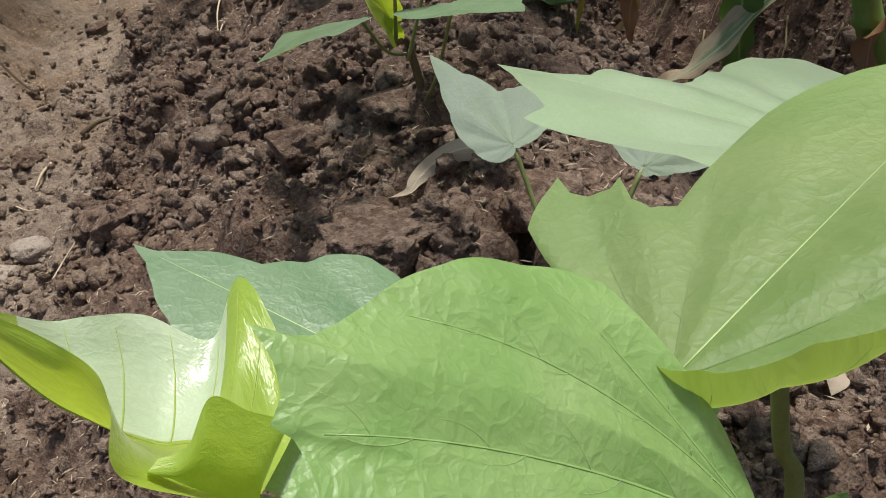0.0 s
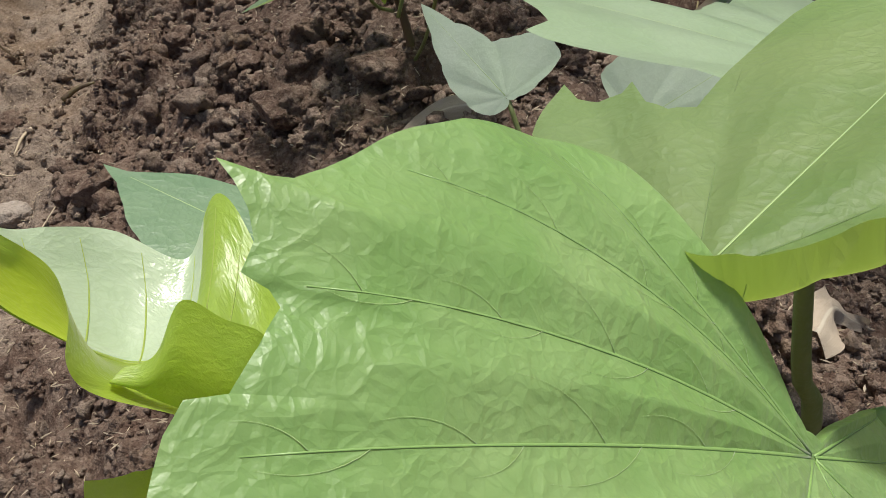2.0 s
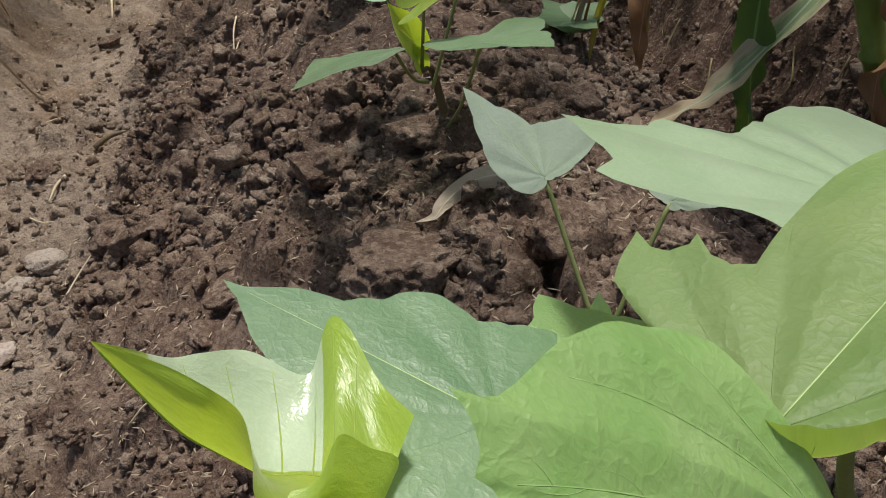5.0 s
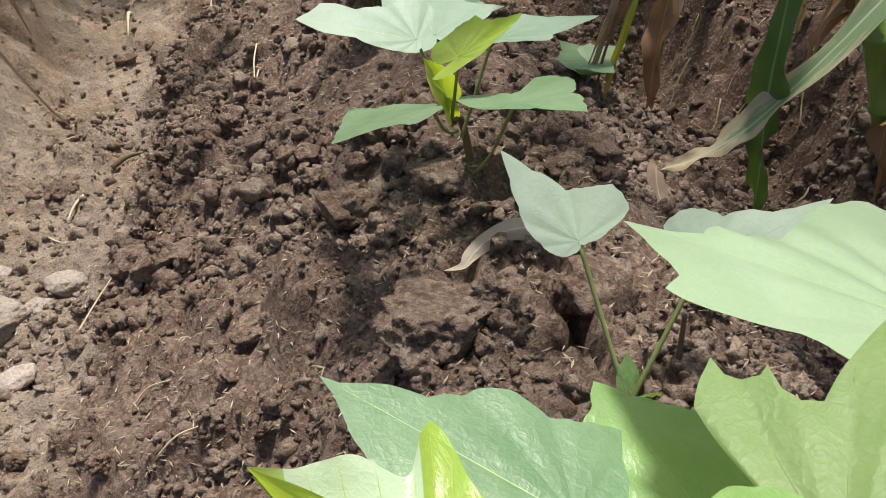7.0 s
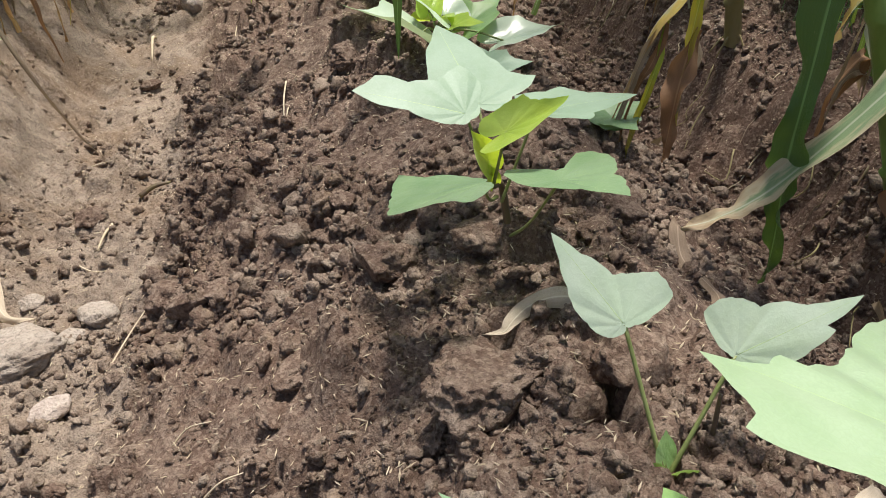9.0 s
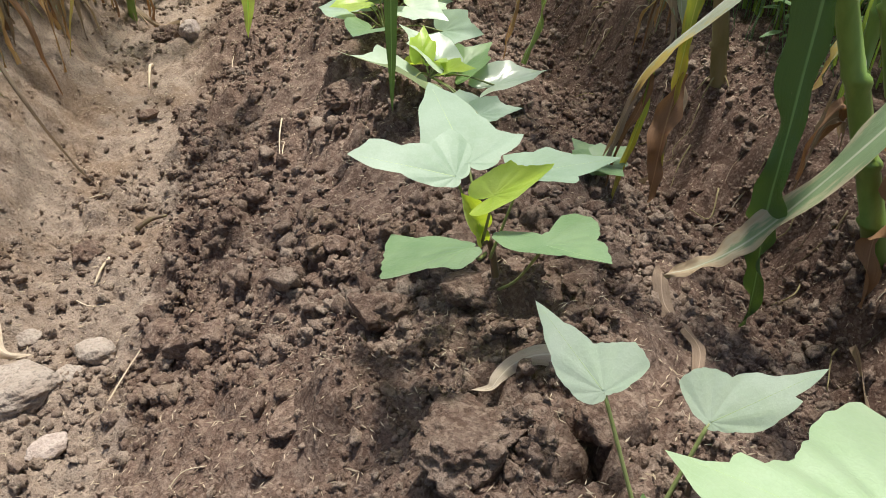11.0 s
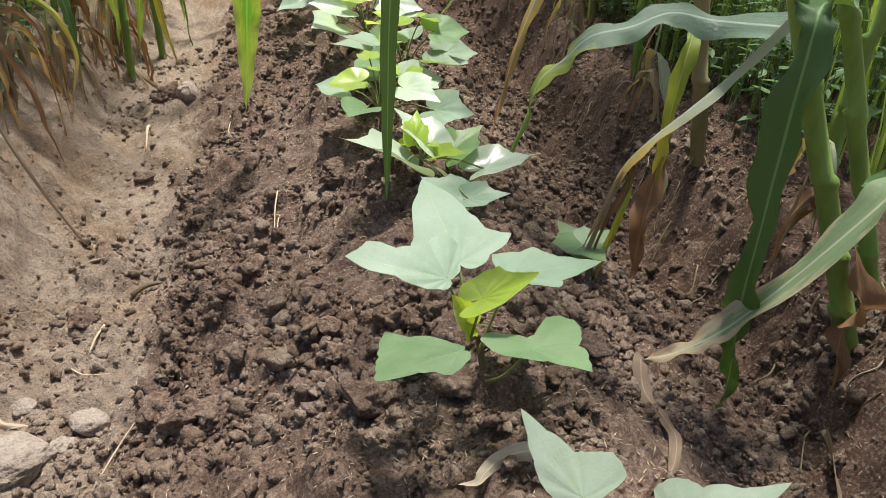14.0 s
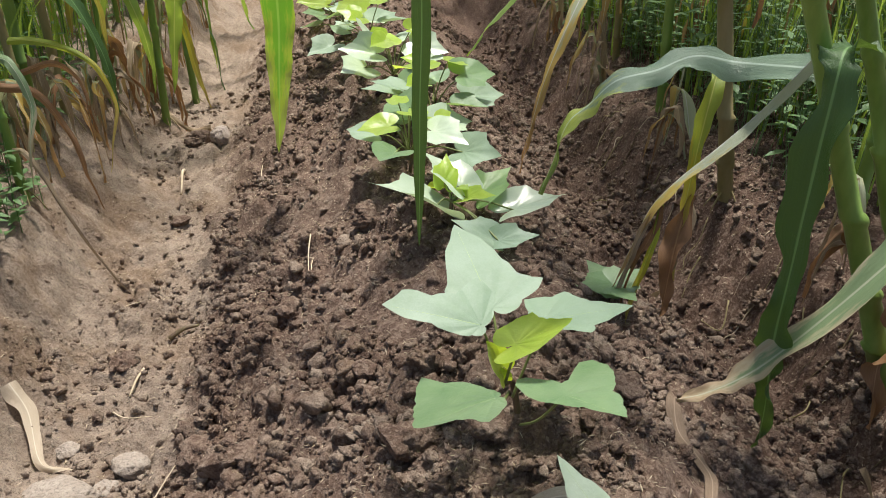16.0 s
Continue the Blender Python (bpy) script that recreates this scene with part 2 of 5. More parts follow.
LEAF_BROAD = leaf_material("soft_pale_green_leaf", (0.315, 0.420, 0.165), (0.155, 0.280, 0.075), (0.62, 0.76, 0.05), rough=0.5, share=0.45, spec=0.45, sheen=0.25, quilt=0.45)
LEAF_FAR = leaf_material("dusty_leaf", (0.225, 0.350, 0.165), (0.145, 0.265, 0.115), (0.42, 0.58, 0.09), quilt=0.3, rough=0.42, spec=0.5)
VEIN = leaf_material("leaf_vein", (0.390, 0.530, 0.190), (0.330, 0.470, 0.150), (0.58, 0.74, 0.08), share=0.04, quilt=0.2)
VEIN_DEEP = leaf_material("sunken_green_vein", (0.240, 0.390, 0.105), (0.180, 0.320, 0.075), (0.36, 0.60, 0.05), share=0.04, quilt=0.2, sheen=0.1)
VEIN_YOUNG = leaf_material("young_leaf_vein", (0.440, 0.540, 0.120), (0.400, 0.500, 0.100), (0.80, 0.88, 0.06), share=0.5, quilt=0.2)
PETIOLE = stem_material("green_petiole", (0.125, 0.155, 0.042), (0.200, 0.230, 0.080))
PURPLE = stem_material("purplish_stem", (0.085, 0.050, 0.035), (0.150, 0.120, 0.050))
CORN_STALK = stem_material("maize_stalk", (0.125, 0.220, 0.036), (0.210, 0.320, 0.068), 4.0, 0.4)
OLD_STALK = stem_material("drying_maize_stalk", (0.200, 0.170, 0.060), (0.280, 0.230, 0.110), 4.0, 0.6)
BLADE = blade_material("maize_blade", (0.085, 0.170, 0.045), (0.045, 0.105, 0.030), (0.26, 0.42, 0.03), 0.20)
BLADE_LIGHT = blade_material("light_maize_blade", (0.260, 0.400, 0.095), (0.160, 0.290, 0.065), (0.62, 0.76, 0.06), 0.50)
BLADE_GREY = blade_material("grey_green_maize_blade", (0.270, 0.370, 0.195), (0.175, 0.265, 0.125), (0.34, 0.45, 0.12), 0.25, 0.4, (0.80, (0.52, 0.45, 0.29), (0.46, 0.34, 0.21), 0.7))
BLADE_FOLD = blade_material("pale_blade_withering_from_tip", (0.480, 0.510, 0.380), (0.370, 0.430, 0.270), (0.46, 0.50, 0.22), 0.30, 0.5, (0.52, (0.56, 0.42, 0.08), (0.44, 0.25, 0.10), 0.3))
BLADE_ARCH = blade_material("grey_green_blade_yellowing_at_tip", (0.215, 0.300, 0.220), (0.150, 0.230, 0.155), (0.30, 0.42, 0.12), 0.25, 0.35, (0.70, (0.36, 0.42, 0.07), (0.20, 0.28, 0.05), 0.3))
BLADE_TURNING = blade_material("turning_maize_blade", (0.440, 0.470, 0.320), (0.330, 0.370, 0.220), (0.46, 0.46, 0.22), 0.30, 0.5, (0.55, (0.52, 0.36, 0.08), (0.42, 0.22, 0.08), 0.3))
BLADE_YELLOW = blade_material("yellowing_maize_blade", (0.330, 0.400, 0.060), (0.220, 0.320, 0.050), (0.60, 0.60, 0.04), 0.45, 0.45, (0.55, (0.52, 0.42, 0.05), (0.40, 0.27, 0.10), 0.2))
BLADE_GOLD = blade_material("green_blade_yellow_at_tip", (0.190, 0.430, 0.050), (0.120, 0.330, 0.035), (0.36, 0.76, 0.03), 0.50, 0.4, (0.92, (0.50, 0.46, 0.08), (0.42, 0.32, 0.12), 0.5))
DRY = blade_material("dry_maize_blade", (0.420, 0.330, 0.215), (0.270, 0.195, 0.120), (0.45, 0.32, 0.15), 0.2, 0.75)
RUST = blade_material("rust_brown_dry_blade", (0.330, 0.185, 0.085), (0.210, 0.110, 0.055), (0.45, 0.22, 0.06), 0.25, 0.7)
DRY_BROWN = blade_material("grey_brown_dead_blade", (0.290, 0.215, 0.150), (0.180, 0.125, 0.082), (0.32, 0.22, 0.11), 0.2, 0.75)
DRY_PALE = blade_material("bleached_dry_leaf", (0.600, 0.510, 0.390), (0.470, 0.380, 0.270), (0.50, 0.40, 0.25), 0.2, 0.7)
STRAW = stem_material("straw", (0.420, 0.340, 0.220), (0.560, 0.470, 0.340), 9.0, 0.8)
WEED = leaf_material("weed_leaf", (0.160, 0.270, 0.105), (0.075, 0.165, 0.058), (0.30, 0.48, 0.07), quilt=0.3, sheen=0.1)


# ---- building helpers ----
def link_mesh(name, verts, faces, material, uvs=None, smooth=True):
    me = bpy.data.meshes.new(name)
    me.from_pydata([tuple(map(float, v)) for v in verts], [], faces)
    me.materials.append(material)
    if uvs is not None:
        lay = me.uv_layers.new(name="UVMap")
        idx = np.empty(len(me.loops), dtype=np.int32)
        me.loops.foreach_get("vertex_index", idx)
        lay.data.foreach_set("uv", np.asarray(uvs, dtype=np.float32)[idx].ravel())
    if smooth:
        me.polygons.foreach_set("use_smooth", np.ones(len(me.polygons), dtype=bool))
    me.update()
    return me


def part(name, me, parent, label=""):
    ob = new(name, me)
    ob.parent = parent
    return tagged(ob, label)


def thing(name, at, label, category, group="", kind=""):
    ob = new(name)
    ob.empty_display_size = 0.05
    ob.location = at
    return tagged(ob, label, category, group, kind)


def spline(points, count):
    """Catmull-Rom through the points."""
    p = [np.array(q, dtype=float) for q in points]
    p = [2 * p[0] - p[1], *p, 2 * p[-1] - p[-2]]
    n = len(p) - 3
    out = []
    for s in np.linspace(0, n, count):
        i = min(int(s), n - 1)
        t = s - i
        a, b, c, d = p[i:i + 4]
        out.append(0.5 * (2 * b + (c - a) * t + (2 * a - 5 * b + 4 * c - d) * t * t + (3 * b - a - 3 * c + d) * t ** 3))
    return np.array(out)


def unit(v):
    return v / (np.linalg.norm(v) + 1e-12)


def tube_data(points, radii, sides=8, count=14, start=0):
    line = spline(points, count)
    rad = np.interp(np.linspace(0, 1, count), np.linspace(0, 1, len(radii)), radii)
    verts, faces = [], []
    ref = np.array((0.3, 0.9, 0.2))
    for i, c in enumerate(line):
        t = unit(line[min(i + 1, count - 1)] - line[max(i - 1, 0)])
        a = unit(np.cross(t, ref)) if abs(np.dot(t, unit(ref))) < 0.95 else unit(np.cross(t, (1, 0, 0)))
        b = np.cross(t, a)
        for j in range(sides):
            w = 2 * math.pi * j / sides
            verts.append(c + rad[i] * (math.cos(w) * a + math.sin(w) * b))
    for i in range(count - 1):
        for j in range(sides):
            k2 = (j + 1) % sides
            faces.append((start + i * sides + j, start + i * sides + k2, start + (i + 1) * sides + k2, start + (i + 1) * sides + j))
    faces.append(tuple(start + j for j in reversed(range(sides))))
    faces.append(tuple(start + (count - 1) * sides + j for j in range(sides)))
    return verts, faces


def tube(name, points, radii, material, sides=8, count=14):
    v, f = tube_data(points, radii, sides, count)
    return link_mesh(name, v, f, material)


# ---- the ground: one sheet, ridge between two furrows, banks with maize on both sides ----
def hash01(i, j, seed):
    h = np.sin(i * 127.1 + j * 311.7 + seed * 74.7) * 43758.5453
    return h - np.floor(h)


def vnoise(x, y, seed=0):
    i, j = np.floor(x), np.floor(y)
    fx, fy = x - i, y - j
    fx, fy = fx * fx * fx * (fx * (fx * 6 - 15) + 10), fy * fy * fy * (fy * (fy * 6 - 15) + 10)
    a, b = hash01(i, j, seed), hash01(i + 1, j, seed)
    c, d = hash01(i, j + 1, seed), hash01(i + 1, j + 1, seed)
    return (a * (1 - fx) + b * fx) * (1 - fy) + (c * (1 - fx) + d * fx) * fy


def fbm(x, y, seed=0, octaves=4):
    s, amp, tot = 0.0, 1.0, 0.0
    for o in range(octaves):
        s = s + amp * vnoise(x * 2.0 ** o, y * 2.0 ** o, seed + o)
        tot += amp
        amp *= 0.5
    return s / tot


def domes(x, y, cell, seed, share=0.8):
    """Rounded lumps scattered one to a cell: heights from 0 to 1 of the lump's own radius."""
    i, j = np.floor(x / cell), np.floor(y / cell)
    best = np.zeros_like(x)
    for di in (-1, 0, 1):
        for dj in (-1, 0, 1):
            a, b = i + di, j + dj
            r = cell * (0.25 + 0.45 * hash01(a, b, seed + 2) ** 1.5)
            on = hash01(a, b, seed + 3) < share
            px, py = (a + hash01(a, b, seed)) * cell, (b + hash01(a, b, seed + 1)) * cell
            ang = hash01(a, b, seed + 4) * 3.14
            ux, uy = x - px, y - py
            q = ((ux * np.cos(ang) + uy * np.sin(ang)) / 1.25) ** 2 + ((-ux * np.sin(ang) + uy * np.cos(ang)) * 1.15) ** 2
            h = np.where(on, r * np.sqrt(np.clip(1 - q / (r * r), 0, 1)), 0)
            best = np.maximum(best, h)
    return best


KNOT_X = (-3.0, -1.2, -0.95, -0.84, -0.77, -0.715, -0.62, -0.5, -0.43, -0.34, -0.25, -0.16, -0.05, 0.05, 0.13, 0.22, 0.35, 0.48, 0.6, 0.66, 0.71, 0.76, 0.82, 1.0, 3.0)
KNOT_Z = (0.03, 0.02, 0.0, -0.03, -0.12, -0.235, -0.275, -0.265, -0.25, -0.19, -0.14, -0.09, -0.012, 0.040, 0.052, 0.035, -0.068, -0.178, -0.25, -0.265, -0.215, -0.085, -0.02, 0.0, 0.02)
_px = np.linspace(-3, 3, 1201)
_pz = np.interp(_px, KNOT_X, KNOT_Z)
_g = np.exp(-0.5 * (np.arange(-12, 13) / 4.0) ** 2)
_pz = np.convolve(np.pad(_pz, 12, mode="edge"), _g / _g.sum(), mode="valid")


def sway(x, y):
    return x + 0.05 * (vnoise(y * 1.3, y * 0 + 3.3, 5) - 0.5) + 0.035 * (vnoise(y * 4.0, x * 1.5, 9) - 0.5)


def base_height(x, y):
    xs = sway(x, y)
    z = np.interp(xs, _px, _pz)
    z = z + np.exp(-((x - 0.08) / 0.22) ** 2) * (0.022 * np.clip((1.15 - y) / 0.4, 0, 1) - 0.03 * np.clip((y - 1.3) / 1.0, 0, 1))
    z = z - 0.085 * np.exp(-(((x - 0.119 - 0.12 * (y - 0.8) - 0.009 * np.sin(95 * y) - 0.005 * np.sin(260 * y)) / 0.017) ** 2 + ((y - 0.795 - 0.006 * np.sin(300 * x)) / 0.045) ** 2)) - 0.04 * np.exp(-(((x - 0.14) / 0.026) ** 2 + ((y - 0.73) / 0.026) ** 2))
    return z


def furrow(x, y):
    """1 on the trodden floor of the furrow and its smooth bank, 0 on the tilled ridge."""
    xs = sway(x, y)
    m = np.clip((-0.385 - xs + 0.16 * (fbm(x * 11, y * 11, 31) - 0.5)) / 0.09, 0, 1)
    return m


def height(x, y):
    z = base_height(x, y)
    m = furrow(x, y)
    bank = np.clip((sway(x, y) - 0.62) / 0.08, 0, 1)
    fade = np.clip(1 - (np.maximum(np.abs(x) - 3, 0) + np.maximum(y - 12, 0) + np.maximum(-y - 2, 0)) / 4, 0.15, 1)
    rough = (1 - 0.52 * m) * (1 - 0.15 * bank)
    z = z + rough * fade * (0.055 * (fbm(x * 7, y * 7, 3) - 0.5) + 0.030 * (fbm(x * 24, y * 24, 11, 5) - 0.5))
    wx, wy = x + 0.012 * (fbm(x * 40, y * 40, 51) - 0.5), y + 0.012 * (fbm(x * 40, y * 40, 61) - 0.5)
    patch = np.clip((fbm(x * 5, y * 5, 71, 2) - 0.30) * 3.5, 0.15, 1)
    near = np.clip(1 - (np.maximum(np.abs(x) - 1.6, 0) + np.maximum(y - 6, 0)) / 2, 0, 1)
    lumps = 0.75 * domes(wx, wy, 0.075, 100, 0.35) + 0.8 * domes(wx, wy, 0.036, 120, 0.55) + 0.85 * domes(wx, wy, 0.017, 140, 0.7)
    z = z + near * rough * patch * lumps
    z = z + 0.010 * (fbm(x * 90, y * 90, 21, 3) - 0.5) * (0.35 + 0.65 * rough) * near
    z = z + m * (0.050 * (fbm(x * 14, y * 14, 41, 5) - 0.5) + 0.020 * (fbm(x * 55, y * 55, 43, 3) - 0.5)) * near
    lbank = np.clip((-0.66 - sway(x, y)) / 0.06, 0, 1)
    z = z + lbank * (0.05 * (fbm(x * 15, y * 9, 49, 4) - 0.5) + 0.020 * (fbm(x * 50, y * 40, 59, 3) - 0.5)) * near
    z = z + bank * 0.05 * (fbm(x * 16, y * 10, 47, 4) - 0.5) * near
    return z


def growing(start, stop, step, rate):
    out, s = [start], step
    while out[-1] < stop:
        out.append(out[-1] + s)
        s *= rate
    return out


def ground():
    xs = [-v for v in growing(1.05, 900, 0.012, 1.14)][::-1] + list(np.arange(-1.04, 1.1, 0.0066)) + growing(1.1, 900, 0.012, 1.14)
    ys = [-v for v in growing(-0.28, 900, 0.03, 1.2)][::-1] + list(np.arange(0.29, 2.0, 0.0062)) + growing(2.0, 1500, 0.0062, 1.0135)
    X, Y = np.meshgrid(np.array(xs), np.array(ys))
    Z = height(X, Y)
    ny, nx = X.shape
    jit = 0.0025 * np.clip(1 - (np.abs(X) + np.abs(Y - 1.2)) / 3, 0, 1)
    X2, Y2 = X + jit * (hash01(X * 977, Y * 613, 1) - 0.5), Y + jit * (hash01(X * 331, Y * 797, 2) - 0.5)
    verts = np.stack([X2, Y2, Z], -1).reshape(-1, 3)
    idx = np.arange(nx * ny).reshape(ny, nx)
    quads = np.stack([idx[:-1, :-1], idx[:-1, 1:], idx[1:, 1:], idx[1:, :-1]], -1).reshape(-1, 4)
    me = bpy.data.meshes.new("ground")
    me.vertices.add(len(verts))
    me.vertices.foreach_set("co", verts.ravel())
    me.loops.add(quads.size)
    me.loops.foreach_set("vertex_index", quads.ravel().astype(np.int32))
    me.polygons.add(len(quads))
    me.polygons.foreach_set("loop_start", np.arange(0, quads.size, 4, dtype=np.int32))
    me.polygons.foreach_set("use_smooth", np.ones(len(quads), dtype=bool))
    me.update(calc_edges=True)
    wide = np.clip((-0.22 - sway(X, Y) + 0.25 * (fbm(X * 8, Y * 8, 33) - 0.5)) / 0.30, 0, 1)
    dust = np.clip(0.62 * furrow(X, Y) + 0.30 * wide + 0.26 * fbm(X * 6, Y * 6, 81, 3), 0, 1)
    at = me.attributes.new("dust", "FLOAT", "POINT")
    at.data.foreach_set("value", dust.ravel().astype(np.float32))
    # mask for the painted shade on the trench side of the ridge and its bank
    trench_shade = np.clip((sway(X, Y) - 0.34 + 0.1 * (fbm(X * 9, Y * 9, 91) - 0.5)) / 0.16, 0, 1) * np.clip((1.3 - X) / 0.2, 0, 1)
    at = me.attributes.new("trench_shade", "FLOAT", "POINT")
    at.data.foreach_set("value", trench_shade.ravel().astype(np.float32))
    me.materials.append(SOIL)
    return tagged(new("ground", me), "tilled brown loam with a raised ridge and trodden dusty furrow", "ground", kind="structure")


ground()


def zat(x, y):
    return float(height(np.array([float(x)]), np.array([float(y)]))[0])


# ---- leaves of the sweet potato plants ----
ARROW = ((0, 1.0), (9, 0.80), (22, 0.66), (38, 0.62), (52, 0.70), (60, 0.64), (85, 0.55), (115, 0.54), (140, 0.45), (160, 0.28), (172, 0.12), (180, 0.04))
HEART = ((0, 1.0), (10, 0.84), (25, 0.76), (45, 0.70), (65, 0.64), (90, 0.58), (120, 0.55), (145, 0.46), (162, 0.28), (173, 0.12), (180, 0.04))

# main veins: degrees from the midrib where they start, and how far they swing over one leaf length
RIBS = ((0, 0), (31, -6), (-31, 6), (60, -8), (-60, 8), (100, -6), (-100, 6))


class Leaf:
    """A leaf blade on the plane of base, tip and normal. right, left: the rim as (degrees from the midrib, leaf lengths).
    ribs: the main veins. bend arches the midrib, belly hollows (+) or domes (-) the halves, lift raises them as a fold, wave ruffles, roll turns the rims down."""

    def __init__(self, base, tip, normal, right=ARROW, left=ARROW, bend=0.0, belly=0.0, wave=0.015, seed=0, roll=0.0, lift=(0.0, 0.0), width=1.0, ribs=RIBS, nick=0.008, furrow=0.008):
        self.b, self.t = np.array(base, float), np.array(tip, float)
        self.ax = self.t - self.b
        self.size = np.linalg.norm(self.ax)
        n = np.array(normal, float)
        self.n = unit(n - self.ax * np.dot(n, self.ax) / self.size ** 2)
        lat = np.cross(self.ax / self.size, self.n) * self.size * width
        up = self.n * self.size * width
        self.rv = lat * math.cos(lift[0]) + up * math.sin(lift[0])
        self.lv = -lat * math.cos(lift[1]) + up * math.sin(lift[1])
        self.right, self.left, self.bend, self.belly, self.wave, self.roll = right, left, bend, belly, wave, roll if isinstance(roll, tuple) else (roll, roll)
        self.ribs, self.nick, self.furrow = ribs, nick, furrow
        r = random.Random(seed)
        self.ph = [r.uniform(0, 6.28) for _ in range(6)]

    def rim(self, deg):
        deg = np.asarray(deg, float)
        a = np.abs(deg)
        w = np.where(deg >= 0, np.interp(a, *zip(*self.right)), np.interp(a, *zip(*self.left)))
        return w * (1 + self.nick * np.sin(31 * np.radians(deg) + self.ph[5]))

    def at(self, p, q):
        p, q = np.asarray(p, float), np.asarray(q, float)
        fold = np.sqrt(q * q + 0.0016) - 0.04
        r, a = np.hypot(p, q), np.arctan2(q, p)
        h = self.bend * p * (1 - p) + self.belly * (q * q - 0.5 * np.abs(q))
        h = h + self.wave * r * r * (np.sin(4 * a + self.ph[0]) + 0.6 * np.sin(7 * a + self.ph[1])) + 0.3 * self.wave * np.sin(7 * p + self.ph[2]) * np.sin(8 * q + self.ph[3])
        h = h - np.where(q >= 0, *self.roll) * np.maximum(0.0, r / np.maximum(self.rim(np.degrees(a)), 0.05) - 0.72) ** 2
        gap = np.min([np.abs(a - np.radians(v0 + v1 * np.minimum(r, 1.2))) for v0, v1 in self.ribs], axis=0)
        gap = np.where(p > -0.3, gap, 0.3)
        h = h + self.furrow * np.minimum(gap / 0.2, 1.0) * np.minimum(1.0, r * 3) * (1 - 0.3 * r)
        lat = 0.5 * (q[..., None] * (self.rv - self.lv) + fold[..., None] * (self.rv + self.lv))
        return self.b + p[..., None] * self.ax + lat + (h * self.size)[..., None] * self.n

    def mesh(self, material, rings=14, spokes=96):
        """Rings out from the stalk; the spokes also pass through every corner of the rim."""
        knots = [d for d, _ in self.right] + [-d for d, _ in self.left]
        angs = sorted({round(-180 + 360 * j / spokes, 2) for j in range(spokes)} | {round(d, 2) for d in knots if -180 < d < 180})
        n = len(angs)
        d = np.array(angs)
        s = (np.arange(1, rings + 1) / rings) ** 0.85
        r = s[:, None] * self.rim(d)[None, :]
        p, q = (r * np.cos(np.radians(d))).ravel(), (r * np.sin(np.radians(d))).ravel()
        verts = np.concatenate([self.at([0.0], [0.0]), self.at(p, q)])
        uvs = np.concatenate([[(0, 0)], np.stack([p, q], -1)])
        faces = []
        for j in range(n):
            k = (j + 1) % n
            faces.append((0, 1 + j, 1 + k))
            faces += [(1 + i * n + j, 1 + (i + 1) * n + j, 1 + (i + 1) * n + k, 1 + i * n + k) for i in range(rings - 1)]
        return link_mesh("leaf", verts, faces, material, uvs)

    def vein(self, rib, thick, material, fine_material, lift):
        """One main vein, and its side branches, lying along the blade."""
        v0, v1 = rib
        R = float(self.rim(v0 + 0.8 * v1)) * (0.97 if v0 == 0 else 0.93)
        ang = lambda r: radians(v0 + v1 * min(r, 1.2))
        main = [(R * s * math.cos(ang(R * s)), R * s * math.sin(ang(R * s))) for s in np.linspace(0.01, 1, 15)]
        lines = [(main, thick * (1.0 if v0 == 0 else 0.75))]
        if abs(v0) < 70:
            for s in (3, 6, 9, 12):
                for sg in (-1, 1):
                    p0 = main[s + (sg > 0)]
                    a = ang(R * s / 14) + sg * radians(44 + 9 * math.sin(5 * s + v0 + sg))
                    ln = (0.20 + 0.06 * math.sin(3 * s + v0 - sg)) * R * (1.1 - 0.05 * s)
                    lines.append(([(p0[0] + ln * u * math.cos(a - sg * 0.45 * u), p0[1] + ln * u * math.sin(a - sg * 0.45 * u)) for u in np.linspace(0, 1, 8)], thick * 0.12))
        made = []
        for group in (lines[:1], lines[1:]):
            verts, faces = [], []
            for pts, th in group:
                lim = [(p, q) for p, q in pts if math.hypot(p, q) < 0.97 * float(self.rim(math.degrees(math.atan2(q, p))))]
                if len(lim) < 3:
                    continue
                line = list(self.at(*np.array(lim).T) + self.n * lift * self.size)
                rr = [th * self.size * (1 - 0.72 * i / (len(line) - 1)) for i in range(len(line))]
                v, f = tube_data(line, rr, 5, len(line), len(verts))
                v = [q - self.n * 0.65 * np.dot(q - line[i // 5], self.n) if i // 5 < len(line) else q for i, q in enumerate(v)]
                verts += v
                faces += f
            made.append(link_mesh("vein", verts, faces, material if not made else fine_material) if verts else None)
        return made


def add_leaf(plant, leaf, material, label="", petiole_from=None, sag=0.0, radius=0.0016, fine=True, petiole_mat=None, vein_mats=None, thick=0.0030, branch=None, lift=0.0, dense=False):
    at = np.array(plant.location)
    leaf.b = leaf.b - at
    leaf.t = leaf.t - at
    ob = part("leaf", leaf.mesh(material, 56 if dense else 22 if fine else 7, 420 if dense else 180 if fine else 48), plant, label)
    if fine:
        main, side = vein_mats or ((VEIN_YOUNG, VEIN_YOUNG) if material == LEAF_YOUNG else (VEIN, VEIN_DEEP) if material == LEAF else (VEIN, material))
        for rib in leaf.ribs:
            for me in leaf.vein(rib, thick, side if rib[0] else main, branch or side, lift):
                if me:
                    part("vein", me, ob)
    if petiole_from is not None:
        a, b = np.array(petiole_from, float) - at, leaf.at(-0.005, 0) - 0.0015 * leaf.n
        mid = (a + b) / 2 + np.array((0, 0, sag))
        part("petiole", tube("petiole", [a, mid, b], [radius * 1.25, radius, radius], petiole_mat or PETIOLE, 8, 12), plant)
    return ob


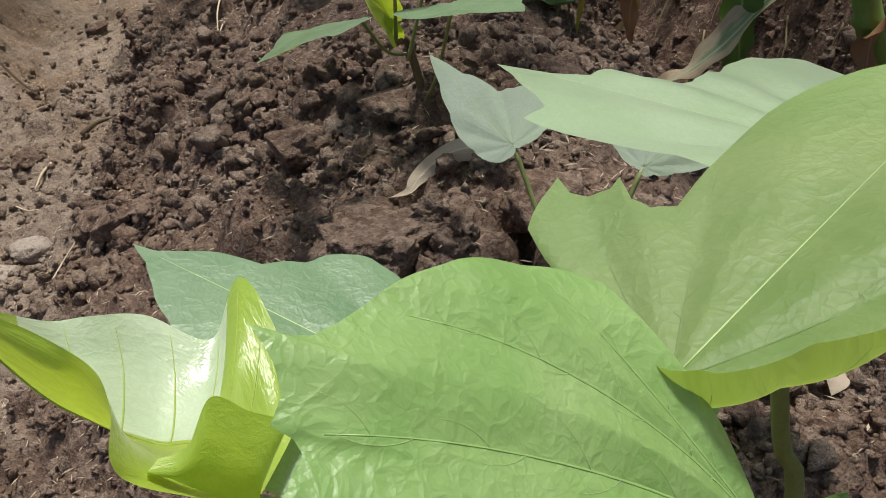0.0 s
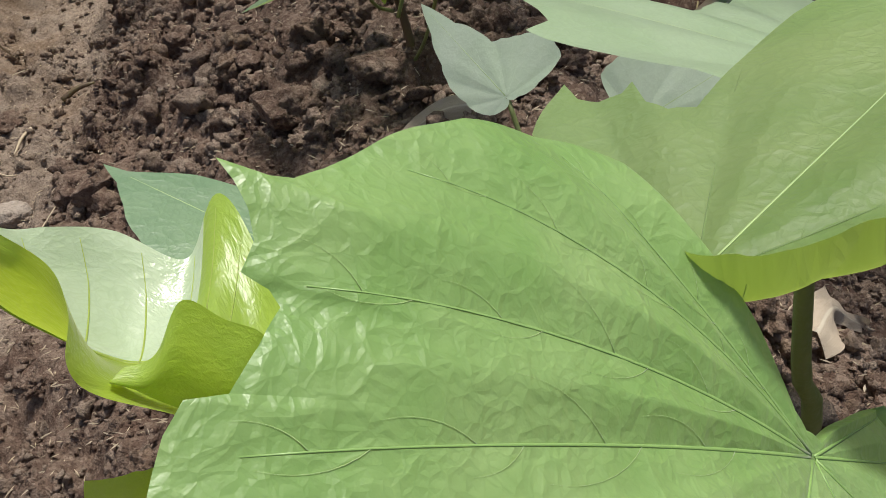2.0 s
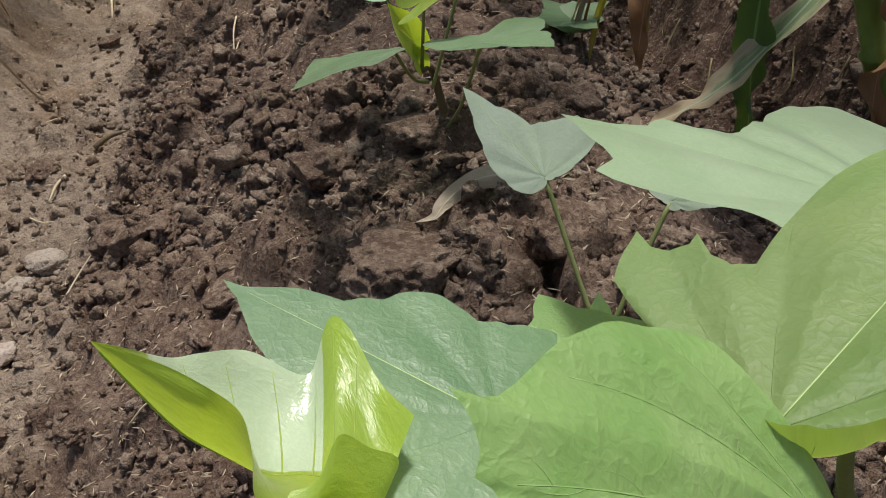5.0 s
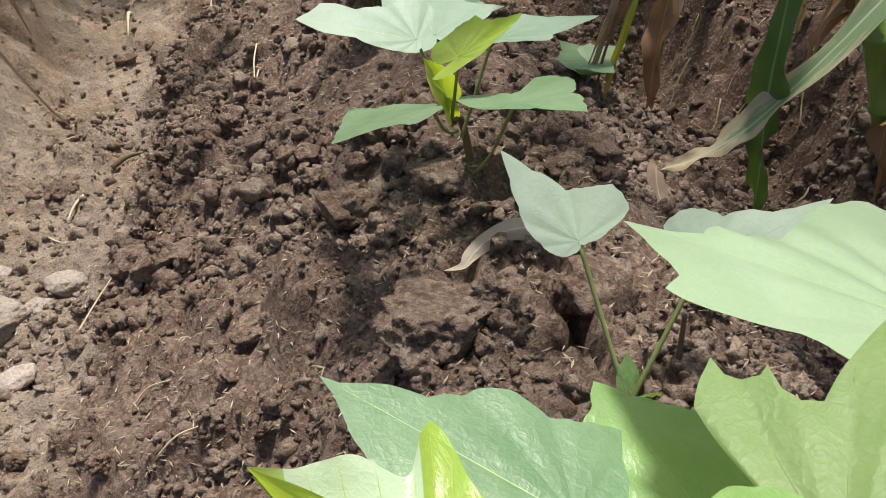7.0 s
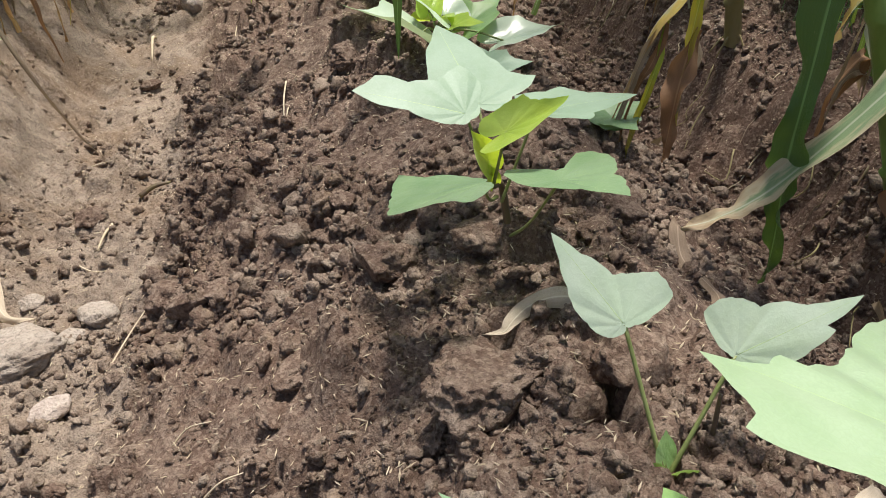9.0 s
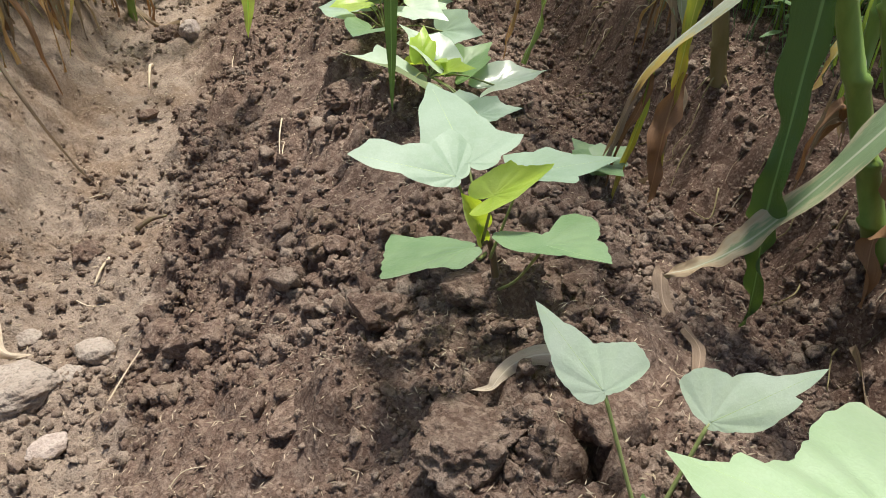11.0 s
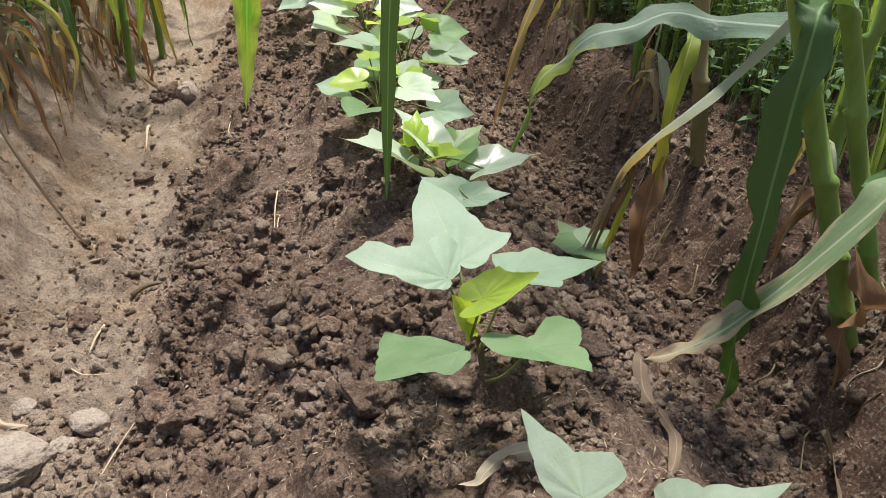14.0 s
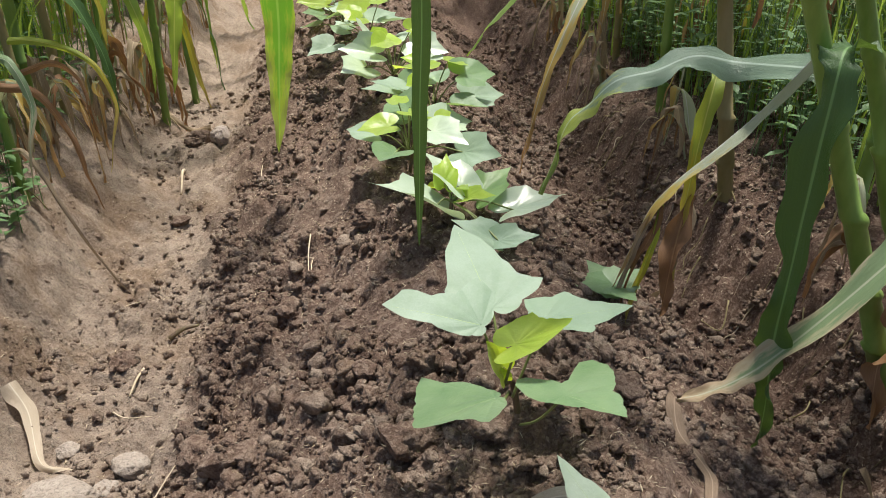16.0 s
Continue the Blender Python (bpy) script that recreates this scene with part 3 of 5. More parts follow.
def sheet(rows, count_u, count_v):
    """A smooth surface through rows of points, one row across for each step along; returns a grid of places."""
    across = [spline(r, count_v) for r in rows]
    return np.array([spline([r[j] for r in across], count_u) for j in range(count_v)]).transpose(1, 0, 2)


def sheet_mesh(grids, material):
    """One mesh out of one or more such grids."""
    verts, faces, uvs, k = [], [], [], 0
    for g in grids:
        nu, nv = g.shape[:2]
        verts.append(g.reshape(-1, 3))
        uu, vv = np.meshgrid(np.linspace(0, 1, nu), np.linspace(-0.5, 0.5, nv), indexing="ij")
        uvs.append(np.stack([uu, vv], -1).reshape(-1, 2))
        faces += [(k + i * nv + j, k + (i + 1) * nv + j, k + (i + 1) * nv + j + 1, k + i * nv + j + 1) for i in range(nu - 1) for j in range(nv - 1)]
        k += nu * nv
    return link_mesh("leaf", np.concatenate(verts), faces, material, np.concatenate(uvs))


def young_folded_leaf(plant, base):
    """Millimetres from the stalk's end. Each row: far rim, keel, belly of the near half, near rim; from tip to stalk."""
    rows = (((-45, 43, 25), (-42, 22, 23), (-36, 16, 36), (-34, 17, 42)), ((-38, 51, 17), (-34, 21, 12), (-28, 13, 26), (-25, 11, 36)),
            ((-27, 58, 9), (-24, 22, 0), (-23, 9, 16), (-22, 5, 30)), ((-13, 55, -1), (-15, 19, 1), (-17, 3, 13), (-23, -3, 25)),
            ((-3, 67, 9), (-8, 15, 2), (-10, 3, 8), (-19, -5, 18)), ((6, 48, 2), (-2, 7, 0), (-5, 0, 3), (-9, -4, 9)),
            ((14, 31, 1), (0, 2, -1), (-1, 0, 0), (-2, -2, 2)))
    tip = np.array((-54, 28, 46))
    full = [[tip + 0.02 * (np.array(q) - tip) for q in (rows[0][0], rows[0][0], rows[0][1], rows[0][2], rows[0][3])]]
    for far, keel, belly, near in rows:
        mid = 0.5 * (np.array(far) + keel) + (0, 3.0, -4.0)
        full.append([np.array(far), mid, np.array(keel), np.array(belly), np.array(near)])
    at = np.array(plant.location)
    grid = sheet(full, 70, 44)
    wav = np.sin(np.linspace(0, 26, 70))[:, None] * (np.abs(np.linspace(-1, 1, 44)) ** 6)[None, :]
    grid = grid + wav[..., None] * np.array((0.5, -0.5, 0.6))
    top = ((-16, 0, 19), (-10, 1, 20), (-4, 6, 27), (2, 7, 20), (8, 8, 13), (4, 5, 6))
    low = ((-18, 0, 17), (-13, -2, 13), (-8, -3, 9), (-4, -3, 5), (-2, -2, 3), (0, 0, 0))
    flap = sheet([[np.array(a), 0.5 * (np.array(a) + b) + (-1.0, -2.5, 0.5), np.array(b)] for a, b in zip(top, low)], 40, 14)
    ob = part("leaf", sheet_mesh([base - at + 0.001 * g for g in (grid, flap)], LEAF_YOUNG), plant, "folded young yellow-green leaf, glossy inner face with painted sky sheen")
    ob.data.materials.append(LEAF_SHEEN)
    # faces of the far half that carry the painted sky reflection
    inner = np.array([[1 if 6 < i < 45 and j < 21 else 0 for j in range(43)] for i in range(69)]).ravel()
    ob.data.polygons.foreach_set("material_index", np.concatenate([inner, np.zeros(len(ob.data.polygons) - len(inner))]).astype(np.int32))
    keel = grid[1:, 22]
    lines = [(keel, 0.55)] + [(grid[i, 22:1:-1], 0.30) for i in (14, 24, 33, 42, 49, 55)]
    for line, w in lines:
        pts = [base - at + 0.001 * q for q in line]
        part("vein", tube("vein", pts, [0.001 * w, 0.0003 * w], VEIN_YOUNG, 5, len(pts)), ob)
    return ob


# ---- sweet potato plants along the ridge ----
def sweet_potato_nearest():
    foot = (0.10, 0.50, zat(0.10, 0.50))
    p = thing("sweet_potato_plant", foot, "young sweet potato plant with broad overlapping pale green leaves", "plant", "sweet potato row")
    crown = (0.085, 0.485, 0.16)
    part("stem", tube("stem", [(0, 0, -0.015), (-0.006, -0.004, 0.05), tuple(np.array(crown) - np.array(foot))], [0.0042, 0.0036, 0.003], PURPLE), p, "purplish green upright stem")
    # broad leaf in front, seen from above: three lobes, its veins sunk
    add_leaf(p, Leaf((0.0545, 0.4054, 0.3070), (-0.0244, 0.3815, 0.3496), (0.53, -0.40, 0.75),
                     ((0, 1.0), (3.6, 1.008), (6.9, 1.0), (8.8, 0.985), (9.4, 0.942), (12.7, 0.912), (15.7, 0.894), (16.8, 0.91), (17.4, 0.944), (19.8, 0.94), (21.8, 0.954), (23.5, 0.976), (24.7, 1.0), (25.2, 0.94), (26, 0.913), (28.4, 0.887), (33.5, 0.847), (39, 0.806), (45, 0.76), (50, 0.714), (55.4, 0.662), (60.8, 0.61), (66.6, 0.55), (68.1, 0.477), (70, 0.39), (73.2, 0.29), (74, 0.1), (90, 0.05), (150, 0.05), (162, 0.17), (168, 0.32), (180, 0.32)),
                     ((0, 1.0), (12, 0.95), (25, 1.0), (40, 0.85), (70, 0.70), (100, 0.62), (130, 0.58), (155, 0.5), (172, 0.38), (180, 0.32)), 0.03, -0.22, 0.004, 3, (0.32, 0.06),
                     ribs=((-93, 0), (8.5, -3), (28, -12), (52, -24), (53, 3), (-40, 5), (-130, 0), (170, 0), (-172, 0)), nick=0.003, furrow=0.026),
             LEAF_NEAR, "broad matt green leaf with sunken veins", crown, 0.02, vein_mats=(VEIN, VEIN_DEEP), thick=0.0050, branch=VEIN, lift=0.0012, dense=True)
    # leaf to the side, opened flat, its near rim turned under
    add_leaf(p, Leaf((0.0467, 0.4316, 0.3214), (0.1538, 0.4928, 0.3433), (-0.24, 0.07, 0.97),
                     ((0, 1.0), (10, 0.86), (25, 0.68), (40, 0.46), (55, 0.30), (65, 0.19), (104, 0.08), (180, 0.03)),
                     ((0, 1.0), (6, 0.95), (12, 0.88), (17.3, 0.80), (22, 0.718), (28, 0.582), (33, 0.474), (35.7, 0.424), (41.9, 0.421), (46.1, 0.465), (47.5, 0.547), (50, 0.521), (54.7, 0.52), (58, 0.551), (58.8, 0.612), (61.2, 0.583), (66, 0.53), (70.7, 0.482), (72.9, 0.379), (75.8, 0.206), (86, 0.08), (120, 0.05), (180, 0.03)),
                     0.02, 0.16, 0.010, 5, (-1.1, 0.1), (0.10, 0.0), nick=0.004, furrow=0.018), LEAF_BROAD, "soft pale green leaf, its rim rolled up", thick=0.0021, lift=0.0005)
    # pale leaf behind it
    add_leaf(p, Leaf((0.1666, 0.5287, 0.2867), (0.057, 0.596, 0.308), (0.24, 0.09, 0.97),
                     ((0, 1.0), (2, 0.86), (6, 0.77), (13.4, 0.74), (14.5, 0.65), (32, 0.58), (50, 0.66), (72, 0.9), (84, 1.1), (92, 1.0), (110, 0.7), (140, 0.4), (180, 0.05)),
                     ((0, 1.0), (8.8, 0.937), (15.2, 0.876), (19, 0.865), (23.5, 0.91), (28.8, 0.837), (33.3, 0.74), (38.5, 0.63), (48, 0.57), (60, 0.52), (90, 0.48), (130, 0.4), (180, 0.05)),
                     0.03, -0.05, 0.010, 7, (0.06, 0.0), furrow=0.02), LEAF_FRESH, "broad pale green leaf with a toothed rim", (0.104, 0.53, 0.20), 0.03)
    # dark bluish leaf spreading to the furrow side
    add_leaf(p, Leaf((0.0071, 0.4943, 0.266), (-0.0706, 0.5536, 0.288), (0.24, -0.05, 0.97),
                     ((0, 1.0), (1, 0.93), (9, 0.78), (14, 0.66), (25, 0.60), (37, 0.59), (46, 0.54), (57, 0.42), (72, 0.42), (93, 0.47), (101, 0.34), (130, 0.2), (180, 0.05)),
                     ((0, 1.0), (3, 0.90), (11, 0.80), (16, 0.72), (30, 0.60), (55, 0.55), (90, 0.50), (130, 0.40), (160, 0.25), (180, 0.05)),
                     0.0, -0.03, 0.008, 9), LEAF_BLUE, "", crown)
    # small leaf low down behind
    add_leaf(p, Leaf((0.066, 0.508, 0.230), (0.044, 0.578, 0.240), (0.1, 0.1, 0.97), HEART, HEART, 0.03, 0.0, 0.02, 10), LEAF, "", crown)
    # young leaf, folded along its midrib into a cup, light shining through
    young_folded_leaf(p, np.array((-0.0329, 0.4516, 0.2861)))
    part("petiole", tube("petiole", [np.array(crown) - foot, np.array((0.01, 0.466, 0.235)) - foot, np.array((-0.0329, 0.4516, 0.2861)) - foot], [0.0018, 0.0014, 0.0013], PETIOLE, 8, 14), p)
    add_leaf(p, Leaf((-0.0540, 0.4490, 0.2525), (-0.0730, 0.4672, 0.2580), (0.1, -0.2, 0.95), HEART, HEART, 0.05, 0.1, 0.02, 12), LEAF_YOUNG, "small young yellow-green leaf", (0.07, 0.48, 0.17), -0.02, 0.0010)
    part("petiole", tube("petiole", [np.array(q) - foot for q in ((0.112, 0.449, zat(0.112, 0.449) - 0.01), (0.0985, 0.4498, 0.236), (0.0896, 0.4508, 0.2676), (0.0800, 0.4520, 0.3150))], [0.0027, 0.0025, 0.0022, 0.0018], PETIOLE), p)
    return p


def sweet_potato_second():
    foot = (0.132, 0.711, 0.06)
    p = thing("sweet_potato_plant", foot, "small sweet potato plant with two pale leaves in cracked soil", "plant", "sweet potato row")
    part("stem", tube("stem", [(0, 0, -0.03), (0.002, 0, 0.012)], [0.006, 0.005], PURPLE), p)
    base = (0.132, 0.711, 0.065)
    add_leaf(p, Leaf((0.110, 0.782, 0.164), (0.072, 0.860, 0.200), (-0.47, -0.55, 0.69),
                     ((0, 1.0), (7, 0.70), (25, 0.42), (45, 0.42), (60, 0.46), (70, 0.50), (85, 0.48), (98, 0.45), (111, 0.24), (135, 0.08), (180, 0.03)),
                     ((0, 1.0), (7, 0.77), (19, 0.56), (33, 0.44), (50, 0.30), (80, 0.2), (120, 0.1), (180, 0.03)), 0.03, 0.15, 0.012, 13), LEAF_PALE, "", base, 0.0, 0.0018)
    add_leaf(p, Leaf((0.187, 0.747, 0.153), (0.273, 0.744, 0.202), (-0.38, -0.67, 0.63),
                     ((0, 1.0), (5, 0.80), (7, 0.68), (11, 0.72), (22, 0.52), (33, 0.40), (45, 0.2), (70, 0.08), (180, 0.03)),
                     ((0, 1.0), (5, 0.76), (10, 0.63), (27, 0.50), (37, 0.41), (55, 0.43), (74, 0.44), (98, 0.40), (114, 0.20), (140, 0.06), (180, 0.03)), 0.03, 0.15, 0.012, 15), LEAF_PALE, "", base, 0.0, 0.0018)
    for i, (dx, dy, h) in enumerate(((-0.008, 0.0, 0.022), (0.008, -0.004, 0.020), (0.001, 0.008, 0.034))):
        b = np.array(base) + (0, 0, 0.0)
        add_leaf(p, Leaf(b + (dx, dy, h * 0.4), b + (dx * 2.5, dy * 2.5, h), (0.2, -0.9, 0.2), HEART, HEART, 0, 0.2, 0.02, 40 + i, width=0.7), LEAF, "", base, 0.0, 0.0012, False)
    part("petiole", tube("petiole", [(0.045, 0.02, -0.01), (0.049, 0.03, 0.03), (0.05, 0.034, 0.055)], [0.0024, 0.0022, 0.0018], PURPLE), p, "dead reddish leaf stalk without a blade")
    return p


def sweet_potato_third():
    foot = (0.092, 1.065, zat(0.092, 1.065) - 0.005)
    p = thing("sweet_potato_plant", foot, "bushy young sweet potato plant with pale green pointed leaves", "plant", "sweet potato row")
    node = (0.069, 1.054, 0.133)
    part("stem", tube("stem", [(0, 0, -0.01), (-0.012, -0.004, 0.05), tuple(np.array(node) - np.array(foot))], [0.0048, 0.004, 0.0035], PURPLE), p)
    add_leaf(p, Leaf((0.0325, 0.9515, 0.198), (-0.0544, 0.9363, 0.182), (-0.22, 0.29, 0.93),
                     ((0, 1.0), (14, 0.96), (36, 1.02), (58, 1.25), (64, 1.3), (62, 0.9), (73, 0.72), (90, 0.3), (116, 0.16), (180, 0.04)),
                     ((0, 1.0), (13, 0.78), (23, 0.58), (40, 0.5), (64, 0.56), (85, 0.35), (120, 0.15), (180, 0.04)), 0.02, 0.05, 0.02, 17), LEAF_FAR, "", (0.074, 1.054, 0.12), -0.01)
    add_leaf(p, Leaf((0.1052, 0.9485, 0.1967), (0.150, 0.8923, 0.2114), (-0.10, 0.17, 0.98),
                     ((0, 1.0), (4, 0.74), (19, 0.42), (60, 0.28), (100, 0.28), (130, 0.45), (155, 0.62), (168, 0.78), (180, 0.84)),
                     ((0, 1.0), (14, 0.84), (27, 0.78), (40, 0.66), (65, 0.82), (90, 1.08), (104, 1.1), (112, 0.95), (118, 0.4), (135, 0.3), (160, 0.55), (172, 0.78), (180, 0.84)), 0.0, 0.0, 0.02, 19), LEAF_FAR, "", (0.09, 1.062, 0.06), -0.012)
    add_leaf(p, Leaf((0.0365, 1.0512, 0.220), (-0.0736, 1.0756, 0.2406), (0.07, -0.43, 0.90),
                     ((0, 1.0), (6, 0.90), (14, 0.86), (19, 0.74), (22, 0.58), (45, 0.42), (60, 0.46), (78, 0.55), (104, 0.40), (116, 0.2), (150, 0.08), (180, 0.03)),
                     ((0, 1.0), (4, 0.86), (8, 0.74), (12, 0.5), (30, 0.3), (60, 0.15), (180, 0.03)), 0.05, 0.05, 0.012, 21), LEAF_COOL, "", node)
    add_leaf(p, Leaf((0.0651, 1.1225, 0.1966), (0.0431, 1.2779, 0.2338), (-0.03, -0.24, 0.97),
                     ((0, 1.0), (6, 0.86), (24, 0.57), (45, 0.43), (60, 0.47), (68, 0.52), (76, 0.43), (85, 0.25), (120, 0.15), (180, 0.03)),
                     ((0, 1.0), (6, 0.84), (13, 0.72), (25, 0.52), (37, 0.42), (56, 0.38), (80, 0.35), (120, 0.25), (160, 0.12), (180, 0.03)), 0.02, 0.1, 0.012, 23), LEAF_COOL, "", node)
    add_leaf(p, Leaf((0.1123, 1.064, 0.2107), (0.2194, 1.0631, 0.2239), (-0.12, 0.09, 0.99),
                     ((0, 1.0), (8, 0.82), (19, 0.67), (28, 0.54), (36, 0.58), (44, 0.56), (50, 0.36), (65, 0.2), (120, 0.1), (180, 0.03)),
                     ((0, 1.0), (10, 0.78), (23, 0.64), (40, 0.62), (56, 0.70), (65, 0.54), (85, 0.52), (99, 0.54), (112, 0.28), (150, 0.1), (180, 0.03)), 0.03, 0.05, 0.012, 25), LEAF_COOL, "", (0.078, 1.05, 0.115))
    add_leaf(p, Leaf((0.070, 1.022, 0.212), (0.122, 1.000, 0.258), (-0.48, -0.28, 0.80), HEART, ARROW, -0.10, 0.3, 0.03, 27, 0.0, (0.30, 0.40), 0.62), LEAF_YOUNG, "cupped young yellow-green leaf", node)
    add_leaf(p, Leaf((0.062, 1.05, 0.165), (0.040, 1.038, 0.208), (0.3, -0.8, 0.3), HEART, HEART, 0, 0.3, 0.02, 29, 0, (0.4, 0.4), 0.55), LEAF_YOUNG, "", node, 0, 0.0012)
    add_leaf(p, Leaf((0.068, 1.052, 0.14), (0.060, 1.045, 0.165), (0.3, -0.8, 0.3), HEART, HEART, 0, 0.3, 0.02, 30, 0, (0.4, 0.4), 0.6), LEAF_YOUNG, "", node, 0, 0.0012, False)
    return p


def sweet_potato_row(x, y, leaves, seed, spread=0.11, tall=0.16):
    """A plant farther down the row: leaves on arched stalks round a short stem, the inner ones young and yellow."""
    r = random.Random(seed)
    foot = (x, y, zat(x, y) - 0.005)
    p = thing("sweet_potato_plant", foot, "bushy sweet potato plant with bluish-sheened and yellow-green leaves on the ridge", "plant", "sweet potato row")
    part("stem", tube("stem", [(0, 0, -0.01), (r.uniform(-0.01, 0.01), 0, tall * 0.3), (r.uniform(-0.015, 0.015), 0, tall * 0.55)], [0.0045, 0.004, 0.0035], PURPLE), p)
    turn = r.uniform(0, 6.28)
    for i in range(leaves):
        turn += 2.4 + r.uniform(-0.3, 0.3)
        k = (i + 0.5) / leaves
        rad = spread * (0.35 + 0.75 * (1 - k)) * r.uniform(0.8, 1.15)
        z = foot[2] + tall * (0.45 + 0.75 * k) * r.uniform(0.85, 1.1)
        b = np.array((x + rad * math.cos(turn), y + rad * math.sin(turn), z))
        size = r.uniform(0.065, 0.100) * (1.0 if k < 0.75 else 0.65)
        out = turn + r.uniform(-0.7, 0.7)
        t = b + size * np.array((math.cos(out), math.sin(out), r.uniform(-0.15, 0.25)))
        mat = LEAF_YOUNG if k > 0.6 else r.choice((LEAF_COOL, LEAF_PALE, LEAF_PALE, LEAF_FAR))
        add_leaf(p, Leaf(b, t, (r.uniform(-0.5, 0.5), r.uniform(-0.8, 0.1), 1), ARROW if r.random() < 0.6 else HEART, ARROW if r.random() < 0.6 else HEART, r.uniform(-0.05, 0.1), r.uniform(-0.1, 0.2), 0.03, seed * 50 + i, 0.05, (r.uniform(0, 0.6), r.uniform(0, 0.6))),
                 mat, "", (x, y, foot[2] + tall * 0.35), 0.015, 0.0016, False)
    return p


sweet_potato_nearest()
sweet_potato_second()
sweet_potato_third()


def sweet_potato_fourth():
    """The plant beyond the bushy one: a long leaf to the furrow side, white-lit ones in the middle."""
    x, y = 0.10, 1.64
    foot = (x, y, zat(x, y) - 0.005)
    p = thing("sweet_potato_plant", foot, "sweet potato plant with long bluish-sheened leaves spread wide", "plant", "sweet potato row")
    node = (x, y, foot[2] + 0.06)
    part("stem", tube("stem", [(0, 0, -0.01), (0.0, 0, 0.03), (0.0, 0, 0.065)], [0.0045, 0.004, 0.0035], PURPLE), p)
    for i, (b, t, n, mat) in enumerate((
            ((0.068, 1.62, 0.100), (-0.062, 1.60, 0.165), (0.15, 0.10, 0.95), LEAF_PALE),
            ((0.12, 1.66, 0.12), (0.06, 1.74, 0.16), (0.1, -0.1, 0.9), LEAF_PALE),
            ((0.16, 1.66, 0.10), (0.23, 1.72, 0.13), (-0.1, -0.3, 0.9), LEAF),
            ((0.215, 1.62, 0.085), (0.33, 1.65, 0.098), (-0.1, -0.1, 0.95), LEAF_PALE),
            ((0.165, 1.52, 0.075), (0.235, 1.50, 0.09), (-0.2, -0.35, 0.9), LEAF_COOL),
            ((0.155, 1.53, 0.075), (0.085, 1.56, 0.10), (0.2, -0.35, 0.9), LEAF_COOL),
            ((0.10, 1.70, 0.10), (0.13, 1.62, 0.13), (0.0, 0.2, 0.9), LEAF_YOUNG),
            ((0.125, 1.63, 0.11), (0.175, 1.60, 0.125), (0.0, -0.3, 0.9), LEAF_YOUNG),
            ((0.09, 1.66, 0.13), (0.10, 1.71, 0.165), (0.1, -0.5, 0.8), LEAF_YOUNG))):
        add_leaf(p, Leaf(b, t, n, ARROW, ARROW, 0.10, 0.3, 0.045, 300 + i, 0.10, (0.35, 0.3), 0.72), mat, "", node, 0.01, 0.0017, False)
    return p


sweet_potato_fourth()
for _i, (_x, _y, _n) in enumerate(((0.06, 1.98, 11), (0.14, 2.2, 11), (0.08, 2.55, 11), (0.03, 2.9, 11), (-0.03, 3.3, 10), (-0.07, 3.75, 8), (-0.08, 4.2, 8), (-0.09, 4.7, 7), (-0.09, 5.25, 6), (-0.08, 5.8, 6), (-0.08, 6.4, 6))):
    sweet_potato_row(_x, _y, _n, 500 + _i)


def lone_leafy_seedling():
    foot = (0.36, 1.46, zat(0.36, 1.46))
    p = thing("weed_seedling", foot, "low ragged pale green seedling at the foot of the ridge", "weed")
    for i in range(4):
        a = 0.4 + i * 1.5
        b = np.array((foot[0], foot[1], foot[2] + 0.025))
        add_leaf(p, Leaf(b, b + 0.078 * np.array((math.cos(a), math.sin(a), 0.15)), (0, -0.2, 1), ARROW, ARROW, 0.05, 0.1, 0.03, 330 + i, width=0.8), LEAF_FAR, "", foot, 0.005, 0.0012, False)


lone_leafy_seedling()


# ---- maize ----
def ribbon(points, width, material, fold=0.25, ruffle=0.12, twist=0.0, count=40, side=(1, 0, 0), seed=0, taper=0.5, full=False, name="leaf", facing=None):
    """A maize blade along the points; side: the way its width lies at the start."""
    line = spline(points, count)
    r = random.Random(seed)
    ph = r.uniform(0, 6.28)
    verts, uvs, faces = [], [], []
    across = (-0.5, -0.33, -0.16, 0.0, 0.16, 0.33, 0.5)
    s0 = unit(np.array(side, float))
    length = sum(np.linalg.norm(line[i + 1] - line[i]) for i in range(count - 1))
    for i, c in enumerate(line):
        u = i / (count - 1)
        t = unit(line[min(i + 1, count - 1)] - line[max(i - 1, 0)])
        s0 = unit(s0 - t * np.dot(s0, t)) if facing is None else unit(np.cross(t, np.array(facing, float)))
        nrm = np.cross(t, s0)
        a = twist * u
        s1, n1 = s0 * math.cos(a) + nrm * math.sin(a), nrm * math.cos(a) - s0 * math.sin(a)
        w = width * min(1.0, 0.45 + 2.2 * u + full) * max(0.0, 1 - u ** (1 / max(0.05, 1 - taper))) ** 0.9 + 0.001
        for v in across:
            wav = ruffle * width * (abs(v) * 2) ** 2 * (math.sin(u * length * 42 + ph + (1.3 if v > 0 else 0)) + 0.5 * math.sin(u * length * 87 + 2 * ph))
            ww = w * (1 + 1.3 * ruffle * (math.sin(u * length * 31 + ph * 3 + (2.1 if v > 0 else 0)) + 0.4 * math.sin(u * length * 113 + ph + 4 * (v > 0))))
            verts.append(c + s1 * v * ww + n1 * (fold * abs(v) * w + wav))
            uvs.append((u, v))
    m = len(across)
    for i in range(count - 1):
        for j in range(m - 1):
            a = i * m + j
            faces.append((a, a + 1, a + m + 1, a + m))
    return link_mesh(name, verts, faces, material, uvs)


